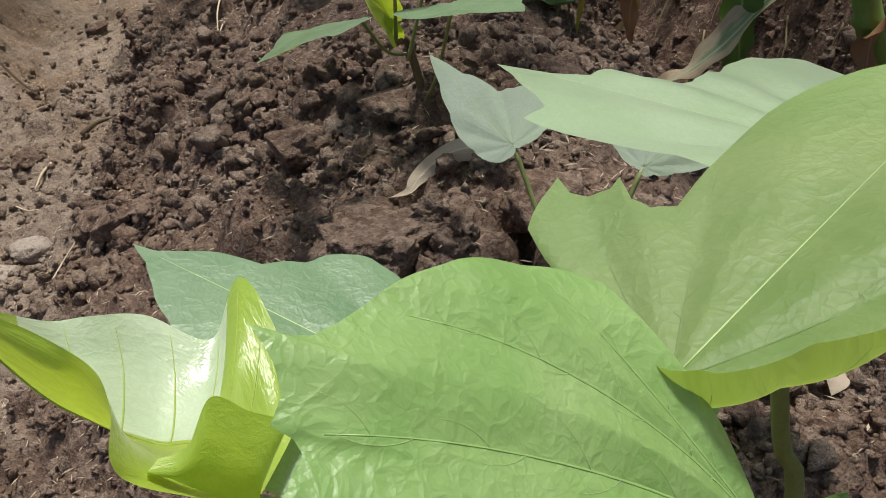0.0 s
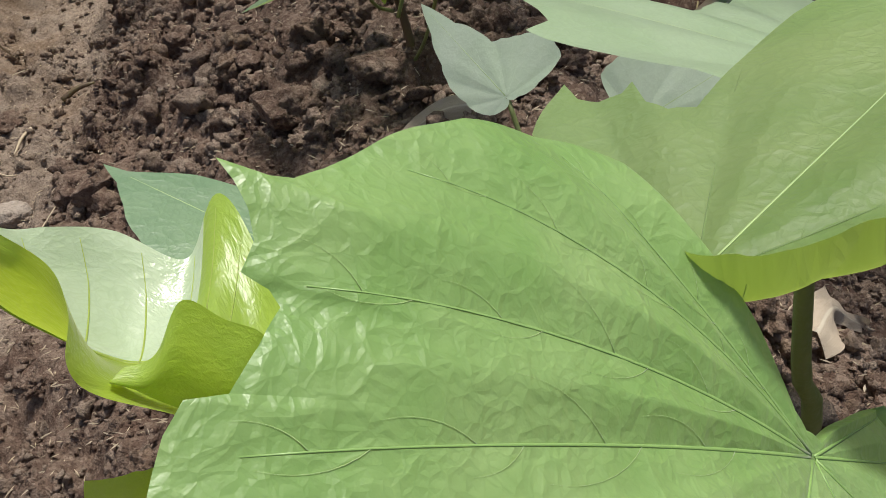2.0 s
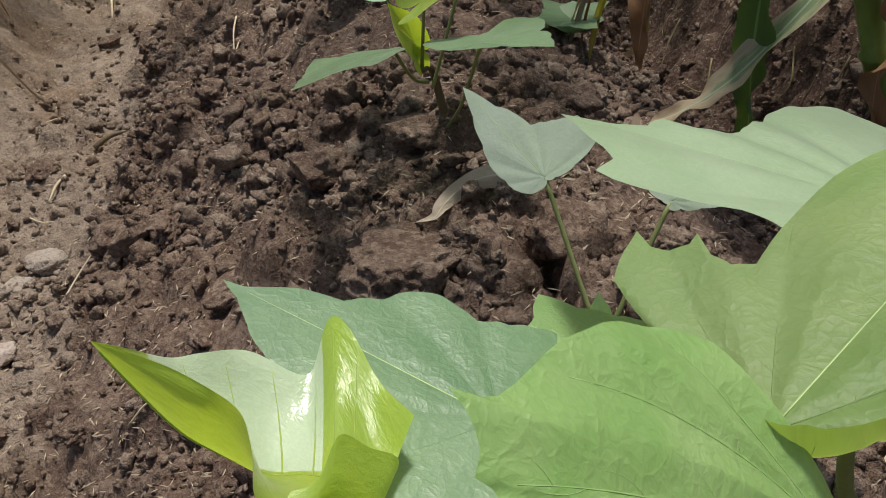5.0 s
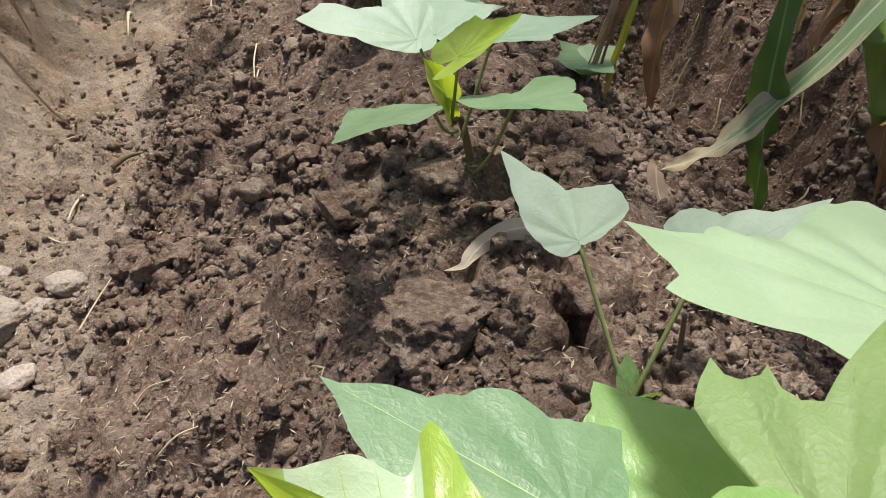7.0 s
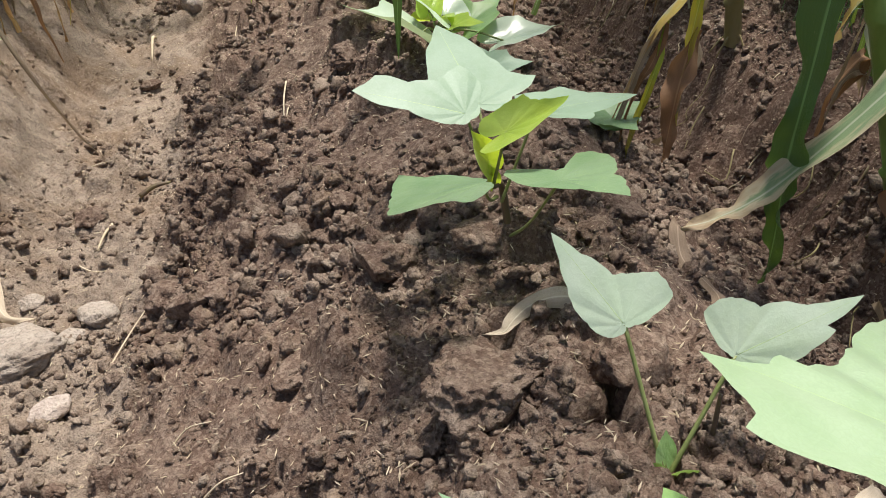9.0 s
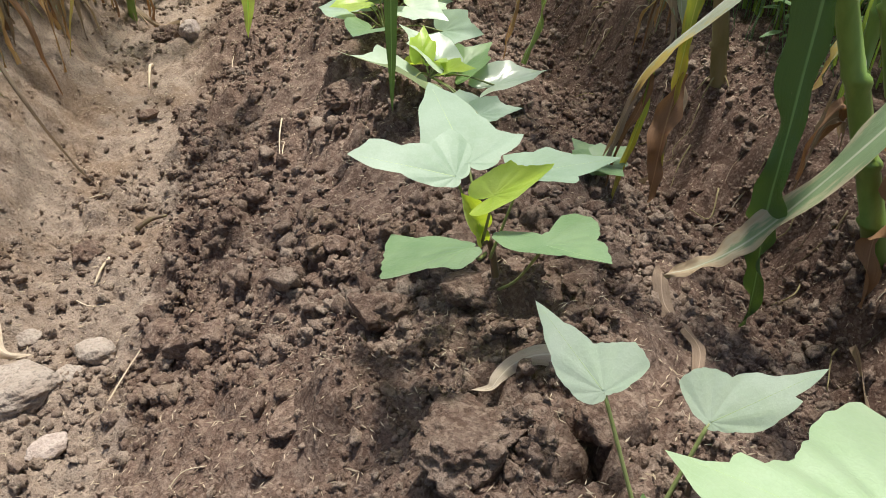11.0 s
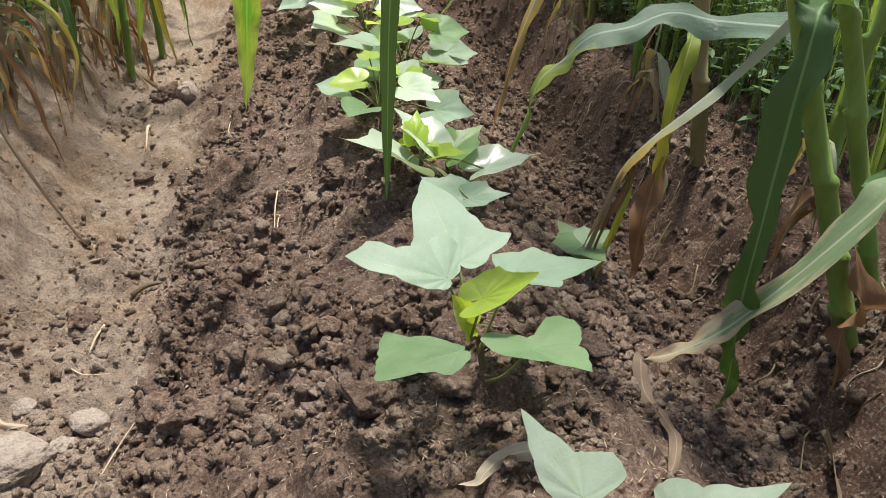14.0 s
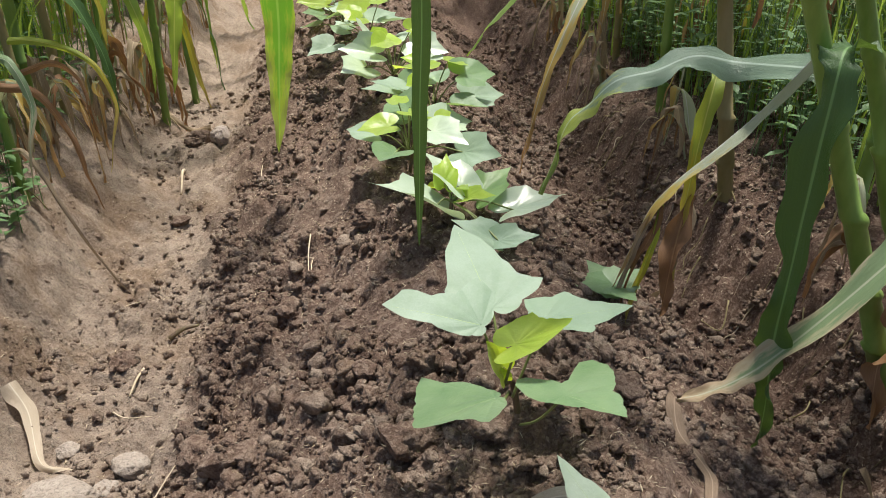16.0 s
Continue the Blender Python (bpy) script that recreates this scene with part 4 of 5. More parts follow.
def stalk_mesh(height_m, lean, radius, material, seed):
    """A jointed stalk with swollen nodes and a slight zigzag."""
    r = random.Random(seed)
    pts, rad, z = [], [], 0.0
    step = 0.10
    while z < height_m:
        k = z / height_m
        o = np.array((lean[0] * z, lean[1] * z, z)) + np.array((r.uniform(-1, 1), r.uniform(-1, 1), 0)) * 0.003
        for dz, f in ((0.0, 1.0), (step * 0.82, 0.93), (step * 0.90, 1.14), (step * 0.96, 1.12)):
            pts.append(o + np.array((lean[0] * dz, lean[1] * dz, dz)))
            rad.append(radius * (1 - 0.55 * k) * f)
        z += step
        step = min(0.2, step * 1.15)
    v, f = [], []
    sides = 10
    for c, q in zip(pts, rad):
        for j in range(sides):
            w = 2 * math.pi * j / sides
            v.append(c + q * np.array((math.cos(w), math.sin(w), 0)))
    for i in range(len(pts) - 1):
        for j in range(sides):
            k2 = (j + 1) % sides
            f.append((i * sides + j, i * sides + k2, (i + 1) * sides + k2, (i + 1) * sides + j))
    f.append(tuple((len(pts) - 1) * sides + j for j in range(sides)))
    return link_mesh("stalk", v, f, material)


def maize(x, y, height_m=1.9, lean=(0, 0), radius=0.013, seed=0, old=False, leaves=9, low_dry=3, skirt=0, label="", start=0.08):
    r = random.Random(seed)
    at = (x, y, zat(x, y) - 0.01)
    p = thing("maize_plant", at, label or ("tall maize plant with brown drying lower leaves" if old else "tall green maize plant standing on the bank"), "maize", "maize rows")
    part("stalk", stalk_mesh(height_m, lean, radius, OLD_STALK if old else CORN_STALK, seed), p)
    for i in range(5):
        a = i * 1.26 + r.uniform(-0.3, 0.3)
        part("prop_root", tube("prop_root", [(0.006 * math.cos(a), 0.006 * math.sin(a), 0.035), (0.025 * math.cos(a), 0.025 * math.sin(a), 0.015), (0.045 * math.cos(a), 0.045 * math.sin(a), -0.02)], [0.0022, 0.002, 0.0015], OLD_STALK, 5, 6), p)
    turn = r.uniform(0, 6.28)
    for i in range(leaves):
        k = (i + 0.6) / leaves
        z0 = start + k * (height_m - 0.2)
        turn += math.pi + r.uniform(-0.5, 0.5)
        dx, dy = math.cos(turn), math.sin(turn)
        ln = r.uniform(0.45, 0.75) * (0.75 + 0.5 * k)
        dry = i < low_dry
        c = np.array((lean[0] * z0, lean[1] * z0, z0))
        rise = 0.02 if dry else r.uniform(0.08, 0.22)
        drop = r.uniform(0.25, 0.5) if not dry else r.uniform(0.5, 0.8)
        e1, e2 = (0.3, 0.26) if dry else (0.78, 0.9)
        pts = [c, c + (dx * ln * 0.22, dy * ln * 0.22, rise), c + (dx * ln * (0.3 if dry else 0.5), dy * ln * (0.3 if dry else 0.5), rise * 0.6 - 0.12 * dry), c + (dx * ln * e1, dy * ln * e1, -drop * ln * 0.6), c + (dx * ln * e2, dy * ln * e2, -drop * ln * 1.3)]
        pts = [q if q[2] > 0.015 else np.array((q[0], q[1], 0.015)) for q in pts]
        mat = r.choice((DRY, RUST, BLADE_TURNING)) if dry else r.choice((BLADE, BLADE_LIGHT, BLADE_LIGHT, BLADE_LIGHT, BLADE_YELLOW))
        part("leaf", ribbon(pts, r.uniform(0.05, 0.08) * (0.55 if dry else 1), mat, 0.25, 0.08 if not dry else 0.25, r.uniform(-0.6, 0.6) * (3 if dry else 1), 26, (-dy, dx, 0), seed * 31 + i), p)
    for i in range(skirt):
        a = r.uniform(0, 6.28)
        z0 = r.uniform(0.35, 0.75)
        c = np.array((lean[0] * z0, lean[1] * z0, z0))
        o = r.uniform(0.06, 0.2)
        d = np.array((math.cos(a), math.sin(a), 0))
        pts = [c, c + d * o * 0.6 + (0, 0, 0.04), c + d * o - (0, 0, 0.12), c + d * (o + 0.02) - (0, 0, z0 * r.uniform(0.6, 0.95))]
        part("leaf", ribbon(pts, r.uniform(0.04, 0.07), r.choice((BLADE_LIGHT, BLADE_LIGHT, BLADE_YELLOW, BLADE_TURNING, BLADE)), 0.2, 0.07, r.uniform(-0.8, 0.8), 26, (-d[1], d[0], 0), seed * 77 + i), p)
    return p


def maize_by_the_trench():
    """The leaning plant on the near bank, whose leaves hang over the trench."""
    x, y = 0.79, 1.27
    at = (x, y, zat(x, y) - 0.02)
    p = thing("maize_plant", at, "leaning green maize plant with torn leaves hanging over the trench", "maize", "maize rows")
    o = np.array(at)
    L = lambda *pts: [tuple(np.array(q) - o) for q in pts]
    part("stalk", stalk_mesh(1.05, (-0.47, -0.02), 0.021, CORN_STALK, 7), p)
    top = (0.555, 1.25, 0.47)
    part("leaf", ribbon(L(top, (0.515, 1.215, 0.475), (0.495, 1.19, 0.42), (0.50, 1.19, 0.20), (0.51, 1.20, 0.05), (0.53, 1.21, -0.06), (0.545, 1.22, -0.17)), 0.046, BLADE, 0.22, 0.24, 0.5, 80, (0.9, -0.4, 0.1), 3, 0.84, True), p, "dark green hanging blade with a pale midrib")
    part("leaf", ribbon(L((0.60, 1.38, 0.44), (0.568, 1.45, 0.324), (0.504, 1.45, 0.261), (0.446, 1.45, 0.209), (0.405, 1.45, 0.16), (0.384, 1.45, 0.098), (0.367, 1.45, 0.045), (0.35, 1.45, -0.02)), 0.027, BLADE_FOLD, 0.8, 0.07, 0.6, 60, (0.3, -0.3, 0.9), 4, 0.65, True), p, "yellowed folded blade with a brown shredded tip")
    for i, (dx, dz) in enumerate(((0.012, 0.02), (-0.008, -0.01), (0.02, -0.03))):
        part("leaf", ribbon(L((0.42, 1.45, 0.175), (0.395 + dx, 1.44, 0.11), (0.375 + dx, 1.44, 0.04 + dz), (0.352 + dx * 1.5, 1.44, -0.05 + dz)), 0.013, (RUST, DRY, BLADE_YELLOW)[i], 0.6, 0.25, 1.4, 30, (0.5, 0.2, 0.6), 70 + i, 0.5), p, "torn brown shred of a blade")
    part("leaf", ribbon(L((0.62, 1.40, 0.40), (0.544, 1.50, 0.385), (0.474, 1.52, 0.392), (0.41, 1.52, 0.37), (0.345, 1.52, 0.355), (0.305, 1.52, 0.318), (0.27, 1.52, 0.285), (0.252, 1.52, 0.225), (0.232, 1.52, 0.16)), 0.050, BLADE_ARCH, 0.25, 0.14, 1.0, 70, (0.1, 0.85, 0.5), 5, 0.7, True), p, "arching grey-green blade, its tip yellowed and hanging")
    part("leaf", ribbon(L((0.74, 1.17, 0.40), (0.68, 1.15, 0.30), (0.61, 1.15, 0.202), (0.501, 1.185, 0.03), (0.43, 1.20, -0.03), (0.378, 1.212, -0.052)), 0.058, BLADE_GREY, 0.2, 0.12, -0.3, 50, (0.3, -0.5, 0.7), 6, 0.6, True), p, "grey-green blade drying brown at its tip")
    tail = [(x, y, zat(x, y) + 0.016) for x, y in ((0.358, 1.15), (0.354, 1.085), (0.342, 1.02), (0.305, 0.955), (0.275, 0.92))]
    part("leaf", ribbon(L((0.382, 1.212, -0.048), (0.366, 1.19, -0.035), *tail), 0.020, DRY_BROWN, 0.3, 0.14, 0.7, 44, (0.6, 0.1, 0.5), 8, 0.7, True, facing=(0.2, -0.6, 0.8)), p, "curled brown dead blade tip")
    part("leaf", ribbon(L((0.70, 1.24, 0.12), (0.73, 1.22, 0.02), (0.735, 1.24, -0.04), (0.72, 1.2, -0.14)), 0.05, RUST, 0.4, 0.3, 1.0, 24, (0.5, 0.5, 0.2), 9), p)
    part("leaf", ribbon(L((0.68, 1.24, 0.22), (0.72, 1.18, 0.25), (0.80, 1.10, 0.22), (0.9, 1.05, 0.1)), 0.06, BLADE, 0.3, 0.1, 0.4, 24, (0.5, 0.5, 0.2), 10), p)
    for i in range(5):
        a = 0.3 * (i - 2)
        z0 = 0.66 + 0.08 * i
        c = np.array((-0.47 * z0, -0.02 * z0, z0))
        d = np.array((math.cos(a * 2.4), math.sin(a * 2.4), 0))
        part("leaf", ribbon([c, c + d * 0.2 + (0, 0, 0.15), c + d * 0.45 + (0, 0, 0.1), c + d * 0.6 - (0, 0, 0.15)], 0.075, BLADE, 0.25, 0.08, 0.4, 26, (-d[1], d[0], 0), 40 + i), p)
    return p


maize_by_the_trench()
maize(0.855, 1.33, 1.4, (-0.44, 0.0), 0.017, 21, False, 2, 0, start=0.7)


def maize_on_bank():
    """The straight old stalk on the far side of the trench, with a yellowing tatter beside it."""
    p = maize(0.80, 1.90, 1.9, (-0.20, 0.0), 0.019, 23, True, 4, 1, start=0.45)
    o = np.array(p.location)
    L = lambda *pts: [tuple(np.array(q) - o) for q in pts]
    part("leaf", ribbon(L((0.66, 1.78, 0.32), (0.62, 1.72, 0.25), (0.60, 1.70, 0.12), (0.585, 1.68, 0.0), (0.575, 1.66, -0.12)), 0.034, BLADE_YELLOW, 0.4, 0.2, 1.4, 40, (0.9, 0.2, 0), 12, 0.4), p, "yellow-green torn blade")
    part("leaf", ribbon(L((0.60, 1.70, 0.06), (0.57, 1.66, -0.04), (0.55, 1.63, -0.14), (0.54, 1.62, -0.22)), 0.045, RUST, 0.5, 0.35, 2.0, 30, (0.9, 0.2, 0), 13, 0.4), p, "shredded rust-brown dead blade")
    part("leaf", ribbon(L((0.62, 1.74, 0.10), (0.60, 1.69, 0.0), (0.57, 1.66, -0.08), (0.55, 1.66, -0.16)), 0.03, DRY, 0.5, 0.35, 2.6, 30, (0.7, 0.4, 0), 14, 0.4), p)
    return p


maize_on_bank()


def maize_far_arch():
    """The next plant down the row: its pale blade reaches over the sweet potatoes, another hangs down beside them."""
    p = maize(0.86, 2.45, 1.8, (-0.05, 0.0), 0.015, 24, False, 8, 2, start=0.45)
    o = np.array(p.location)
    L = lambda *pts: [tuple(np.array(q) - o) for q in pts]
    part("leaf", ribbon(L((0.82, 2.45, 0.55), (0.62, 2.30, 0.52), (0.48, 2.15, 0.36), (0.40, 2.10, 0.20), (0.36, 2.08, 0.05), (0.33, 2.05, -0.06)), 0.045, BLADE_TURNING, 0.4, 0.08, 0.9, 44, (0.2, 0.8, 0.3), 15, 0.3), p)
    part("leaf", ribbon(L((0.82, 2.55, 0.45), (0.66, 2.6, 0.44), (0.50, 2.62, 0.34), (0.36, 2.6, 0.2), (0.30, 2.58, 0.12)), 0.055, BLADE_LIGHT, 0.3, 0.08, 0.5, 44, (0.2, 0.8, 0.4), 16, 0.4), p)
    return p


maize_far_arch()


def maize_with_drooping_blade(x, y, pts, width, material, label, seed, twist, side):
    p = maize(x, y, 1.9, (0.02, 0.0), 0.015, seed, False, 2, 0, skirt=2, start=0.7, label="tall maize plant whose long blade droops over the ridge")
    o = np.array(p.location)
    part("leaf", ribbon([tuple(np.array(q) - o) for q in pts], width, material, 0.15, 0.05, twist, 60, side, seed, 0.78, True, facing=(0.15, -1, 0.35)), p, label)
    return p


maize_with_drooping_blade(0.92, 1.62, [(0.92, 1.62, 1.2), (0.55, 1.45, 1.25), (0.15, 1.36, 1.05), (0.02, 1.35, 0.75), (0.006, 1.35, 0.46), (0.004, 1.35, 0.30), (0.004, 1.35, 0.165)], 0.027, BLADE, "narrow dark green blade hanging point down", 26, 0.35, (0.2, 1, 0))
maize_with_drooping_blade(-0.88, 2.45, [(-0.88, 2.45, 1.2), (-0.62, 2.35, 1.3), (-0.32, 2.22, 1.1), (-0.225, 2.2, 0.7), (-0.215, 2.2, 0.36), (-0.225, 2.2, 0.17), (-0.24, 2.2, -0.01)], 0.085, BLADE_GOLD, "yellow-green blade hanging point down over the ridge", 27, 0.3, (1, 0.3, 0))

maize(-0.84, 2.60, 1.8, (-0.03, 0.0), 0.013, 32, True, 2, 1, skirt=3, start=0.4)
maize(-0.62, 3.45, 1.8, (-0.05, 0.0), 0.014, 33, False, 2, 1, skirt=6, start=0.4)
maize(-0.95, 2.15, 1.8, (-0.05, 0.0), 0.013, 34, False, 2, 0, skirt=2, start=0.3)


def hang(p, pts, width, material, label="", twist=0.4, seed=0, taper=0.45):
    """One more blade on a plant, through places in the field."""
    o = np.array(p.location)
    part("leaf", ribbon([tuple(np.array(q) - o) for q in pts], width, material, 0.3, 0.10, twist, 40, (0, 0, 1), seed, taper, True, facing=(0.2, -1, 0.45)), p, label)


_p = maize(-0.86, 2.36, 1.7, (-0.04, 0.02), 0.012, 35, True, 1, 0, start=0.9)
hang(_p, [(-0.87, 2.36, 0.24), (-0.812, 2.35, 0.243), (-0.728, 2.34, 0.222), (-0.657, 2.30, 0.186), (-0.618, 2.25, 0.11), (-0.628, 2.22, 0.036), (-0.643, 2.2, -0.043)], 0.017, BLADE_YELLOW, "arched yellow blade withering at its tip", 0.7, 351)
hang(_p, [(-0.86, 2.36, 0.16), (-0.76, 2.33, 0.19), (-0.698, 2.3, 0.139), (-0.683, 2.25, 0.056), (-0.657, 2.2, -0.06)], 0.015, RUST, "rust-brown withered blade", 1.8, 352)
_p = maize(-0.82, 2.12, 1.6, (-0.06, 0.0), 0.012, 36, False, 1, 0, start=0.9)
hang(_p, [(-0.83, 2.12, 0.20), (-0.755, 2.15, 0.17), (-0.688, 2.12, 0.069), (-0.667, 2.1, -0.014), (-0.641, 2.08, -0.085)], 0.018, RUST, "rust-brown withered blade", 0.9, 361)
hang(_p, [(-0.825, 2.12, 0.26), (-0.77, 2.08, 0.26), (-0.735, 2.05, 0.18), (-0.745, 2.02, 0.10), (-0.755, 2.0, 0.0)], 0.020, BLADE_GREY, "", 0.5, 362)
hang(_p, [(-0.83, 2.12, 0.05), (-0.77, 2.06, 0.06), (-0.70, 2.0, -0.05), (-0.62, 1.96, -0.19), (-0.57, 1.94, -0.245)], 0.012, DRY, "thin dry trailing blade", 0.9, 363)
_p = maize(-0.80, 2.92, 1.8, (0.02, 0.0), 0.014, 37, False, 1, 0, start=0.9)
hang(_p, [(-0.79, 2.92, 0.62), (-0.75, 2.90, 0.55), (-0.752, 2.9, 0.32), (-0.78, 2.9, 0.2), (-0.806, 2.9, 0.06)], 0.062, BLADE_LIGHT, "", 0.3, 371)
hang(_p, [(-0.79, 2.9, 0.42), (-0.72, 2.84, 0.36), (-0.65, 2.8, 0.192), (-0.633, 2.8, 0.08), (-0.633, 2.8, -0.03)], 0.045, BLADE_LIGHT, "", 0.5, 372)
_p = maize(-0.68, 3.12, 1.8, (0.02, 0.0), 0.014, 38, False, 1, 0, start=0.9)
hang(_p, [(-0.67, 3.12, 0.62), (-0.60, 3.05, 0.55), (-0.566, 3.0, 0.30), (-0.59, 3.0, 0.1), (-0.613, 3.0, -0.09)], 0.085, BLADE_LIGHT, "broad green blade hanging to the furrow", 0.3, 381)
hang(_p, [(-0.67, 3.1, 0.30), (-0.62, 3.06, 0.28), (-0.56, 3.02, 0.12), (-0.53, 3.0, -0.04), (-0.50, 2.98, -0.14)], 0.035, BLADE_YELLOW, "", 0.5, 382)
rnd = random.Random(42)
kinds = [maize(0.90 + 0.02 * i, 2.95 + 0.40 * i, rnd.uniform(1.6, 2.0), (rnd.uniform(-0.06, 0.04), rnd.uniform(-0.05, 0.05)), rnd.uniform(0.012, 0.017), 60 + i, i % 2 == 0, 5, 2, skirt=3) for i in range(4)]
for i in range(3):
    kinds.append(maize(-0.84 - 0.03 * i, 2.95 + 0.34 * i, rnd.uniform(1.6, 2.0), (rnd.uniform(-0.05, 0.05), rnd.uniform(-0.05, 0.05)), rnd.uniform(0.011, 0.015), 80 + i, i % 2 == 1, 2, 0, skirt=5))
for row, (x0, y0, n, step, which) in enumerate(((-0.84, 3.9, 14, 0.28, (4, 5, 6)), (-1.1, 2.9, 11, 0.44, (4, 5, 6, 1)), (-1.45, 2.3, 12, 0.40, (0, 4, 5, 6)), (-1.85, 2.3, 10, 0.4, (0, 1, 4)), (0.92, 4.6, 9, 0.32, (0, 1, 2, 3)), (1.22, 2.1, 16, 0.30, (0, 1, 2, 3, 5)), (1.6, 1.9, 14, 0.34, (0, 1, 2, 3)), (2.1, 2.0, 12, 0.4, (0, 2, 3)))):
    for i in range(n):
        x, y = x0 + rnd.uniform(-0.07, 0.07), y0 + step * i + rnd.uniform(-0.08, 0.08)
        src = kinds[rnd.choice(which)]
        copy_thing(src, pose(x, y, zat(x, y) - 0.01, rnd.uniform(-4, 4), rnd.uniform(-4, 4), rnd.uniform(0, 360)))


# ---- dry leaves draped over the furrow's far bank ----
def dry_tuft(x, y, n, seed, reach=0.2, mats=(DRY, RUST, DRY, BLADE_TURNING)):
    r = random.Random(seed)
    at = (x, y, zat(x, y) + 0.01)
    p = thing("dead_maize_leaves", at, "tuft of dead brown maize leaves drooping down the bank", "dead leaves", "dead leaves on the bank")
    for i in range(n):
        a = r.uniform(-1.3, 1.3) - 0.4
        d = np.array((math.cos(a), math.sin(a), 0)) * (1 if x < 0 else -1)
        h = r.uniform(0.06, 0.22)
        o = r.uniform(0.3, 1.0) * reach
        pts = [np.array((r.uniform(-0.03, 0.03), r.uniform(-0.06, 0.06), -0.01)), d * o * 0.35 + (0, 0, h), d * o * 0.8 + (0, 0, h * 0.6), d * o - (0, 0, r.uniform(0.02, 0.12))]
        low = [zat(x + q[0], y + q[1]) + 0.006 - at[2] for q in pts]
        pts = [np.array((q[0], q[1], max(q[2], z))) for q, z in zip(pts, low)]
        part("leaf", ribbon(pts, r.uniform(0.006, 0.034), r.choice(mats), 0.4, 0.35, r.uniform(-3, 3), 20, (-d[1], d[0], 0), seed * 9 + i), p)
    return p


for _i, (_x, _y, _n, _r) in enumerate(((-0.84, 2.42, 7, 0.18), (-0.80, 2.72, 5, 0.16), (-0.88, 2.22, 6, 0.14), (-0.80, 2.95, 6, 0.18), (-0.92, 1.98, 5, 0.12), (-0.74, 3.2, 8, 0.2), (-0.76, 3.6, 6, 0.2), (-0.78, 4.1, 6, 0.2), (0.84, 1.5, 4, 0.14), (0.82, 2.2, 5, 0.16), (0.80, 2.8, 5, 0.16), (0.82, 3.4, 5, 0.16))):
    dry_tuft(_x, _y, _n, 700 + _i, _r)


# ---- weeds under the maize ----
def weeds(name, areas, seed, label):
    """Low leafy weeds: thin stems with small pointed leaves, too many to count."""
    r = random.Random(seed)
    verts, faces, uvs = [], [], []

    def blade(c, d, n, ln, w):
        s = np.cross(d, n)
        k = len(verts)
        for u, v in ((0, 0), (0.3, 0.5), (0.65, 0.38), (1, 0), (0.65, -0.38), (0.3, -0.5), (0.35, 0.0), (0.7, 0.0)):
            verts.append(c + d * ln * u + s * w * v - n * ln * (0.25 * u * u) - n * (0.12 * w if v == 0 and 0 < u < 1 else 0))
            uvs.append((u, v))
        for f in ((0, 1, 6), (1, 2, 7, 6), (2, 3, 7), (0, 6, 5), (6, 7, 4, 5), (7, 3, 4)):
            faces.append(tuple(k + q for q in f))

    for x0, x1, y0, y1, count, tall in areas:
        for _ in range(count):
            x, y = r.uniform(x0, x1), r.uniform(y0, y1)
            z = float(base_height(np.array([x]), np.array([y]))[0]) - 0.01
            h = r.uniform(0.3, 1.0) * tall
            lean = np.array((r.uniform(-0.3, 0.3), r.uniform(-0.3, 0.3), 1.0))
            turn = r.uniform(0, 6.28)
            n = r.randint(4, 8)
            base = np.array((x, y, z))
            k = len(verts)
            for q in range(2):
                for a in (0, 2.1, 4.2):
                    verts.append(base + lean * h * q + 0.0012 * np.array((math.cos(a), math.sin(a), 0)))
                    uvs.append((0.5, 0.0))
            for a in range(3):
                faces.append((k + a, k + (a + 1) % 3, k + 3 + (a + 1) % 3, k + 3 + a))
            for i in range(n):
                turn += 2.4
                c = base + lean * h * (0.25 + 0.75 * (i + 1) / n)
                d = unit(np.array((math.cos(turn), math.sin(turn), r.uniform(-0.1, 0.6))))
                nn = unit(np.array((0, 0, 1.0)) - d * d[2])
                ln = r.uniform(0.02, 0.058)
                blade(c, d, nn, ln, min(0.024, ln * r.uniform(0.22, 0.5)))
    me = link_mesh(name, verts, faces, WEED, uvs)
    return tagged(new(name, me), label, "weeds", kind="stuff")


weeds("weeds", ((0.92, 2.2, 1.75, 3.2, 1250, 0.42), (0.86, 2.0, 3.0, 5.5, 800, 0.42)), 900, "green leafy weeds under the maize")
weeds("weeds", ((-0.98, -0.78, 1.85, 2.2, 40, 0.16), (-1.7, -0.86, 1.9, 3.4, 420, 0.26), (-1.6, -0.85, 3.4, 5.5, 160, 0.2)), 901, "green leafy weeds among maize stalks")


